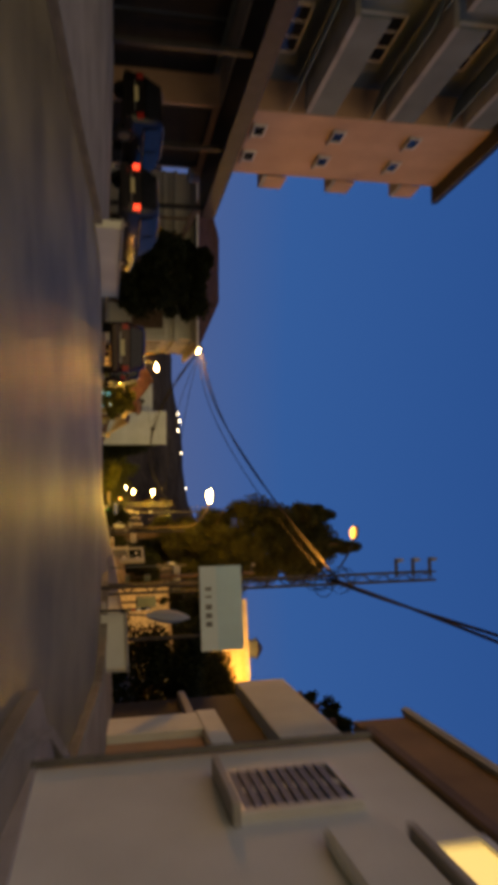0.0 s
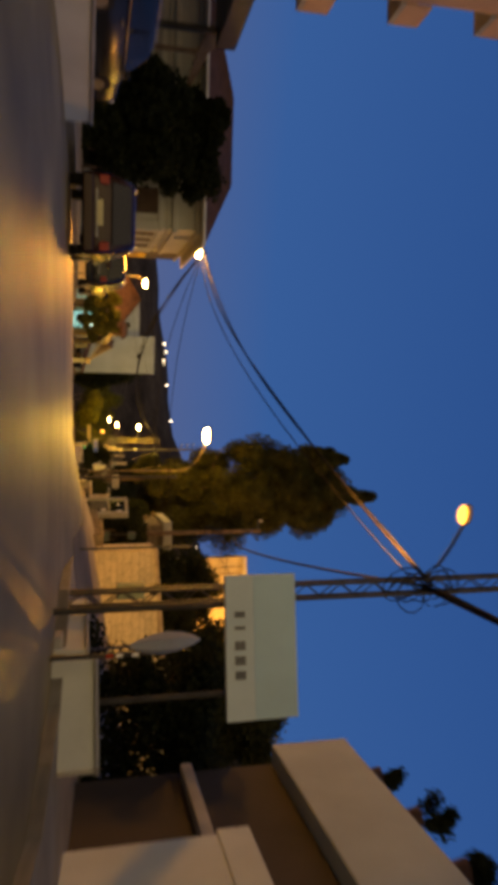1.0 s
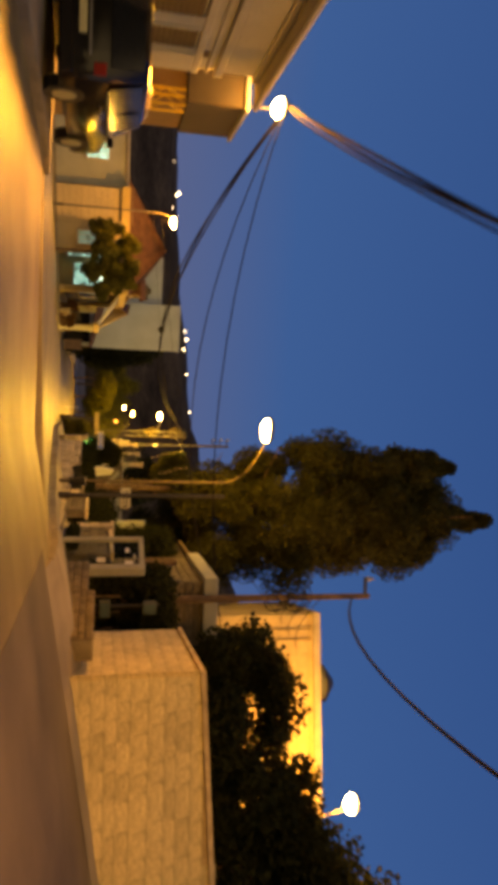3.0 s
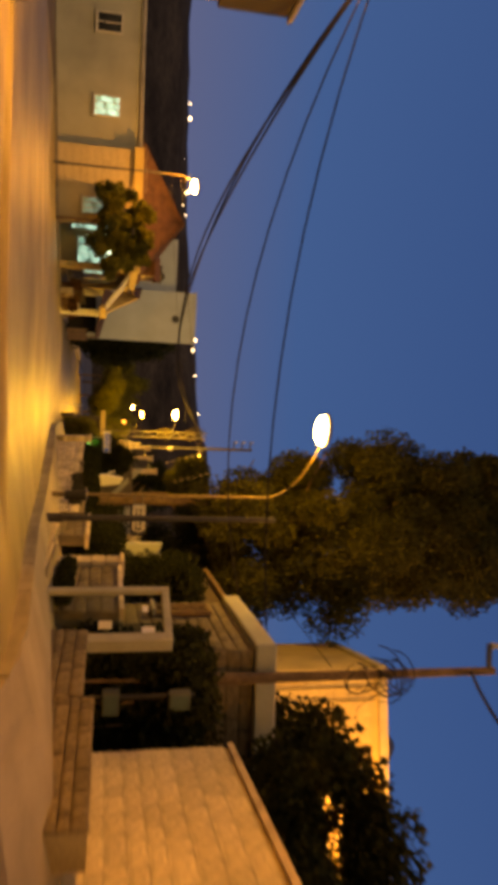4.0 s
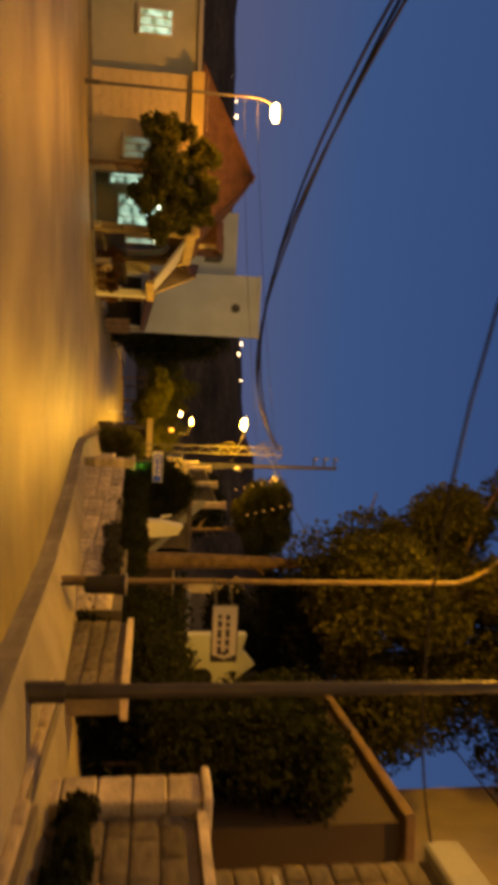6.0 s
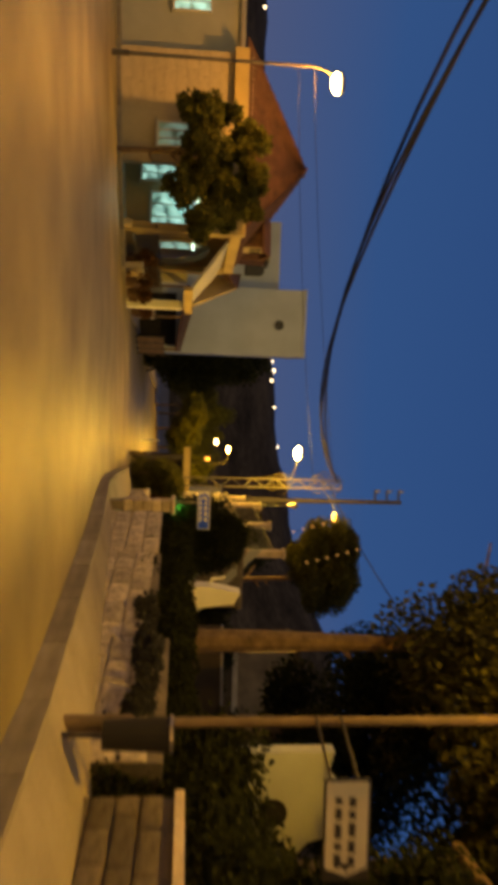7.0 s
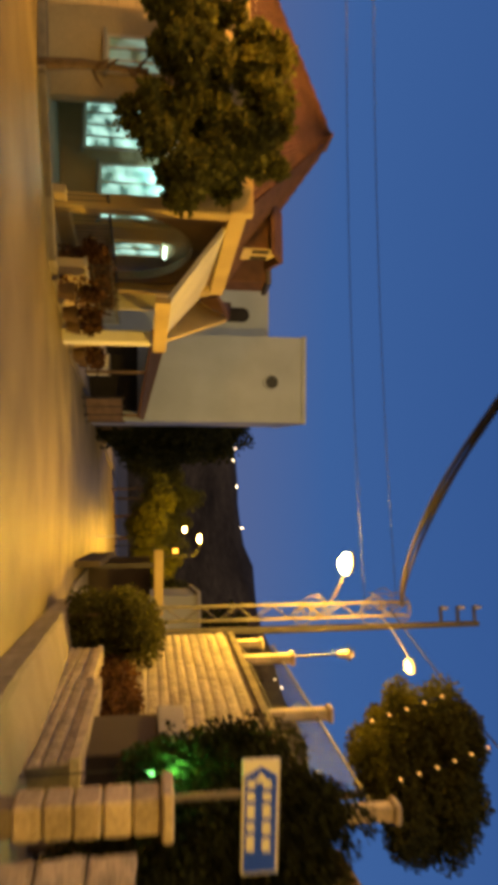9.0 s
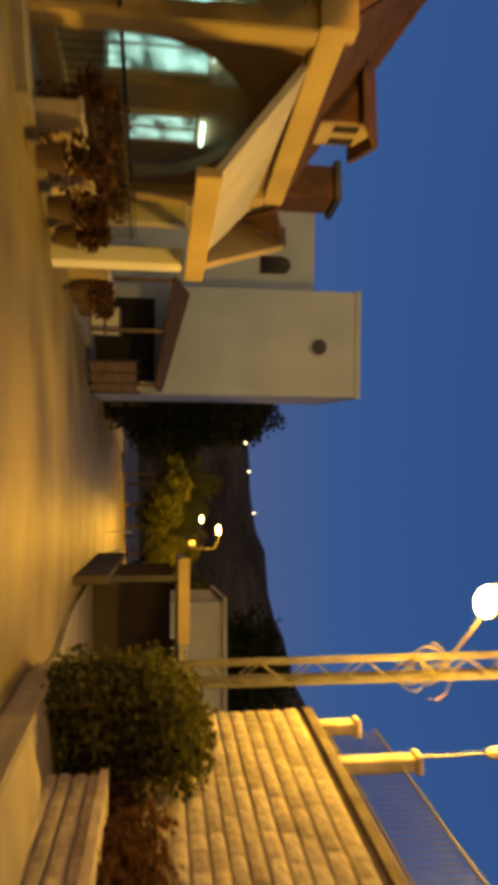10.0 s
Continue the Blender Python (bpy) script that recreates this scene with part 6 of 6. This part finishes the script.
hedge((3.05, 68.6, -0.9), (0.7, 4.6, 1.0), 60, 260, 0.08, 63, "reddish flowering hedge between two stone walls", LEAF_FLOWER)
for k, (x, y, a) in enumerate(((4.88, 54.2, 11), (4.44, 56.3, 12), (3.93, 58.3, 14), (3.4, 60.3, 18))):
    hedge((x, y, -0.25), (0.62, 2.1, 1.0), 100, 800, 0.055, 164 + k, "dark clipped hedge behind the low stone wall", LEAF_DARK, a)
for k, (x, y, z, lx, ly, lz) in enumerate(((4.12, 54.9, 0.06, 0.25, 2.2, 0.36), (3.78, 56.9, -0.04, 0.22, 1.2, 0.34))):
    hedge((x, y, z), (lx, ly, lz), 80, 420, 0.045, 264 + k, "grey-green shrub spilling over the low stone wall", LEAF_GREY, 12, stems=False)
hedge((5.14, 52.6, -0.25), (0.5, 3.2, 1.75), 90, 520, 0.07, 274, "tall dark bush behind the stone garden wall and litter bin", LEAF_DARK, 8)
bush = thing("bush", (3.15, 63.55, -0.95), 0, "large rounded clipped bush lit green from below by a spotlight", "bush", "hedges")
part("leaves", crown(ball_clumps((0, 0, 1.9), (0.85, 0.8, 1.2), 100, 65, 0.34), 800, 0.06, 65), LEAF_DARK, bush)
part("stem", limbs((0, 0, -0.3), 1.9, 0.06, 0.4, 6, 65), BARK, bush)
hedge((7.7, 23.1, 0.0), (3.8, 1.0, 2.9), 66, 230, 0.11, 68, "loose dark overgrown bushes in a yard behind the billboard")
hedge((6.4, 66.6, -0.5), (2.6, 1.6, 2.6), 60, 420, 0.1, 72, "dark shrubs filling the garden behind the stair")
hedge((7.2, 43.5, 0.0), (2.6, 1.2, 3.0), 50, 500, 0.11, 67, "ivy and bushes before the dark stone house")
# leaves added to darken a wall that lies in the tree's shade
hedge((6.3, 52.4, 0.0), (0.5, 3.4, 3.9), 90, 420, 0.09, 71, "added dark leaves standing in for tree shade on the brown house")
hedge((4.98, 45.8, 0.2), (0.14, 3.6, 0.36), 50, 300, 0.05, 166, "low dark plants in the bed before the garden wall")
hedge((-5.95, 73.2, -1.7), (0.35, 3.6, 1.1), 60, 260, 0.08, 73, "dark reddish shrubs behind the veranda fence", LEAF_FLOWER)
spot = thing("garden_spotlight", (2.5, 63.4, -1.0), 30, "small green garden spotlight on a spike", "spotlight")
part("spike", tube([(0, 0, -0.1), (0, 0, 1.35)], 0.008, 6), STEEL_DARK, spot)
part("head", tube([(0, 0, 1.35), (-0.03, -0.08, 1.42)], 0.028, 10), GREEN_LED, spot, "glowing green lens")


def string_lights(points, n, label):
    root = thing("string_lights", points[0], 0, label, "string lights")
    o = Vector(points[0])
    pts = [Vector(p) - o for p in points]
    part("cord", tube(pts, 0.008, 5), CABLE, root)
    for i in range(n):
        t = i / (n - 1) * (len(pts) - 1)
        k = min(int(t), len(pts) - 2)
        p = pts[k].lerp(pts[k + 1], t - k)
        b = bmesh.new()
        bmesh.ops.create_icosphere(b, subdivisions=1, radius=0.03)
        bo = part("bulb", b, BULB_SMALL, root)
        bo.location = p - Vector((0, 0, 0.06))


string_lights([(3.5, 69.0, 4.4), (3.33, 69.0, 5.05), (3.15, 69.05, 5.75)], 5, "short string of warm bulbs hung in the round tree")
string_lights([(4.48, 68.9, 4.85), (4.28, 68.9, 5.7), (4.06, 69.0, 6.55)], 6, "second string of warm bulbs in the round tree")

# ================= beyond =================
carport = thing("carport", (2.2, 82.5, -1.8), 0, "low carport with a pale roof beam beyond the mast", "carport")
part("beam", box((-1.7, -0.15, 2.5), (0.6, 0.15, 2.82), 0.02), PLASTER_YELLOW, carport)
part("roof", box((-1.7, 0.15, 2.55), (2.6, 4.0, 2.7), 0.01), CONCRETE, carport)
for x in (-1.25, 2.4):
    part("post", box((x, -0.1, -0.3), (x + 0.16, 0.06, 2.5)), STEEL_DARK, carport)
part("back_wall", box((-1.4, 3.9, -0.3), (2.6, 4.1, 2.4)), PLASTER_BROWN_SHADED, carport)
line_wall((0.9, 80.0), (0.7, 92.0), -1.85, 0.8, 0.2, PLASTER_BROWN_SHADED, "dark low yard wall along the far kerb", 0)
far_rail = thing("railing", (-0.2, 94.0, -2.1), 90, "white-topped steel railing by the far kerb", "railing")
for i in range(7):
    part("post", box((i * 0.25, -0.03, 0), (i * 0.25 + 0.06, 0.03, 1.15)), WHITE_PAINT, far_rail)
part("rail", box((0, -0.03, 1.0), (1.6, 0.03, 1.06)), WHITE_PAINT, far_rail)
far_house = thing("house", (3.0, 96.0, -2.2), 0, "dim far house half hidden behind the mast", "house")
wall_block(far_house, (0, 0, -0.4), (9, 7, 5.4), PLASTER_GREY)
part("roof", box((-0.2, -0.2, 5.4), (9.2, 7.2, 5.6), 0.02), CONCRETE, far_house)
add_window(far_house, (2.0, -0.03, 2.6), 0, 1.0, 1.2)
add_window(far_house, (5.0, -0.03, 2.6), 0, 1.0, 1.2)
street_lamp((1.2, 121.5, -2.4), 7.2, (-1.5, 0, 7.75), "far amber street lamp before the hill", STEEL_DARK, LAMP_GLASS, 0.045, 0.3)
street_lamp((0.2, 128.5, -2.5), 6.6, (-1.5, 0, 6.9), "another far amber street lamp", STEEL_DARK, LAMP_GLASS, 0.045, 0.26)
lantern = thing("lantern", (1.2, 121.0, -2.4), 0, "yellow box lantern on a short post by the far lamps", "lantern")
part("post", tube([(0, 0, -0.3), (0, 0, 5.3)], 0.04, 8), STEEL_DARK, lantern)
part("arm", tube([(0, 0, 5.3), (-0.45, 0, 5.3)], 0.03, 6), STEEL_DARK, lantern)
part("glass", box((-0.65, -0.18, 5.32), (-0.28, 0.18, 5.75), 0.03), LAMP_GLASS_SOFT, lantern, "glowing yellow glass")
for k, (x, y, h, r) in enumerate(((-6.6, 98.5, 7.4, 1.7), (-7.4, 104.0, 8.2, 2.2), (-8.8, 111.0, 8.6, 2.6), (6.4, 112.0, 6.0, 2.8), (9.5, 108.0, 6.4, 2.8), (-11.5, 104.0, 8.4, 2.8), (4.2, 131.0, 6.0, 3.0), (-10.0, 133.0, 7.5, 3.4))):
    tree((x, y, -2.3), h * 0.6, 0.16, ball_clumps((0, 0, h * 0.55), (r, 1.8, h * 0.5), 30, 80 + k, 0.36), 360, 0.24, 80 + k, "dark dense tree at the end of the street", LEAF_DARK)
tree((-8.4, 107.0, -2.3), 4.5, 0.2, ball_clumps((0, 0, 5.2), (3.2, 3.0, 4.2), 40, 71, 0.34), 320, 0.34, 71, "dark trees closing the street", LEAF_DARK)
tree((7.0, 118.0, -2.3), 4.5, 0.2, ball_clumps((0, 0, 5.0), (3.4, 3.0, 3.6), 36, 72, 0.34), 320, 0.34, 72, "dark trees closing the street", LEAF_DARK)
tree((-5.0, 124.0, -2.4), 2.6, 0.12, ball_clumps((0, 0, 4.2), (2.8, 1.6, 1.2), 24, 73, 0.34), 260, 0.3, 73, "small tree lit yellow by the far lamps", LEAF)
for k, (x, y, h, r) in enumerate(((-2.6, 127.0, 5.2, 2.2), (1.8, 128.0, 6.0, 2.2), (3.6, 123.5, 5.0, 1.8), (-0.6, 135.0, 8.0, 3.0), (-5.0, 137.0, 8.5, 3.0))):
    tree((x, y, -2.5), h * 0.6, 0.16, ball_clumps((0, 0, h * 0.62), (r, 1.8, h * 0.4), 26, 180 + k, 0.36), 320, 0.24, 180 + k, "leafy tree lit amber by the far lamps", LEAF)
tree((7.5, 104.0, -2.3), 4.5, 0.2, ball_clumps((0, 0, 5.5), (3.6, 3.0, 4.0), 36, 74, 0.34), 320, 0.34, 74, "dark trees beyond the far house", LEAF_DARK)


def hill():
    """A dark wooded slope with scattered house lights."""
    rng = random.Random(9)
    bm = bmesh.new()
    rows = []
    az = span(-75, 75, 90)
    for j, (r, k) in enumerate(((150, 0.0), (200, 0.35), (260, 0.75), (330, 1.0), (420, 0.9))):
        row = []
        for a in az:
            crest = float(np.interp(a, (-75, -40, -20, -8, 0, 8, 16, 30, 75), (24, 33, 40, 47, 52, 62, 78, 86, 50)))
            h = crest * k * (1 + 0.05 * noise.noise((a * 0.22, j * 1.7, 0))) + 1.5 * noise.noise((a * 0.9, j, 3))
            row.append(bm.verts.new((r * math.sin(radians(a)), 60 + r * math.cos(radians(a)), -6 + h)))
        rows.append(row)
    for r0, r1 in zip(rows, rows[1:]):
        for i in range(len(az) - 1):
            bm.faces.new((r0[i], r0[i + 1], r1[i + 1], r1[i]))
    tagged(part("hill", bm, HILLSIDE, smooth=True), "dark wooded hillside behind the town", "hill", kind="structure")
    cl = bmesh.new()
    for _ in range(64):
        a = rng.choice((rng.uniform(-40, 12), rng.gauss(-6, 2.5), rng.gauss(-22, 4)))
        k = rng.uniform(0.5, 0.97)
        r = 200 + 125 * k
        crest = float(np.interp(a, (-75, -40, -20, -8, 0, 8, 16, 30, 75), (24, 33, 40, 47, 52, 62, 78, 86, 50)))
        p = Vector((r * math.sin(radians(a)), 60 + r * math.cos(radians(a)) - 6, -6 + crest * (0.35 + 0.65 * (k - 0.3) / 0.7) + rng.uniform(0, 2)))
        s = rng.uniform(0.25, 0.6)
        add_box(cl, p - Vector((s, 0.2, s * 0.6)), p + Vector((s, 0.2, s * 0.6)))
    tagged(part("hill_lights", cl, CITY_LIGHT), "scattered lit windows on the hillside", "lights", kind="stuff")


hill()

# ---- cables ----
bundle((1.95, 74.3, 6.9), (-7.1, 43.2, 5.95), 2.5, "sagging twisted cable bundle from the mast over the street", 3, 0.03, 0.07)
bundle((-7.1, 43.0, 5.95), (4.75, 21.5, 6.9), 0.95, "sagging cable bundle between the cream house and the utility pole", 2, 0.028, 0.05)
wire("cable", (-7.1, 43.0, 5.85), (4.75, 21.5, 6.6), 1.15, 0.018, "thin sagging cable over the street")
wire("cable", (2.05, 74.4, 5.95), (-11.2, 67.5, 3.95), 0.15, 0.009, "thin cable over the junction")
wire("cable", (2.05, 74.4, 6.8), (-11.2, 67.5, 4.45), 0.15, 0.009, "thin cable over the junction")
bundle((4.75, 21.5, 6.7), (5.2, -12.0, 8.0), 0.6, "cable bundle running back from the utility pole along the street", 2, 0.03, 0.08)
wire("cable", (4.75, 21.5, 6.9), (5.9, -12.0, 8.8), 0.6, 0.016, "thin cable running back from the utility pole")
wire("cable", (4.75, 21.5, 6.7), (6.5, 43.85, 8.5), 2.0, 0.03, "heavy cable between two utility poles")
wire("cable", (-7.1, 43.1, 5.9), (9.3, 52.1, 6.1), 1.9, 0.018, "cable across the street to the tall building")
wire("cable", (-7.1, 43.1, 5.9), (15.4, 48.3, 7.3), 2.0, 0.018, "cable across the street to a yard lamp")
wire("cable", (2.05, 74.4, 6.6), (9.4, 52.3, 8.6), 0.8, 0.018, "cable from the mast to the tall building")
for k in range(3):
    wire("cable", (6.5, 43.85, 7.0 + 0.3 * k), (9.5 + 0.5 * k, 52.2, 8.6 + 0.3 * k), 0.3, 0.014, "thin cable from the wooden pole to the tall building", 10)

# ---- kerb stones ----
pv = {n: bpy.data.objects[n] for n in ("pavement_left", "pavement_right", "pavement_corner")}
kerb_run(pv["pavement_right"], [(right_edge(y) + 0.06, y) for y in span(0, 23.4, 10)], lambda x, y: bank(right_edge(y), y))
kerb_run(pv["pavement_right"], [(right_edge(y) + 0.06, y) for y in span(37.4, 96, 40)], lambda x, y: bank(right_edge(y), y))
kerb_run(pv["pavement_left"], [(left_edge(y) - 0.06, y) for y in span(0, 46, 18)], lambda x, y: land(x, y) + 0.13)
kerb_run(pv["pavement_corner"], [(-30, 75.5), (-8.8, 69.45), (-5.5, 70.6), (-5.55, 79), (-6.65, 91)], lambda x, y: land(x, y) + 0.13)
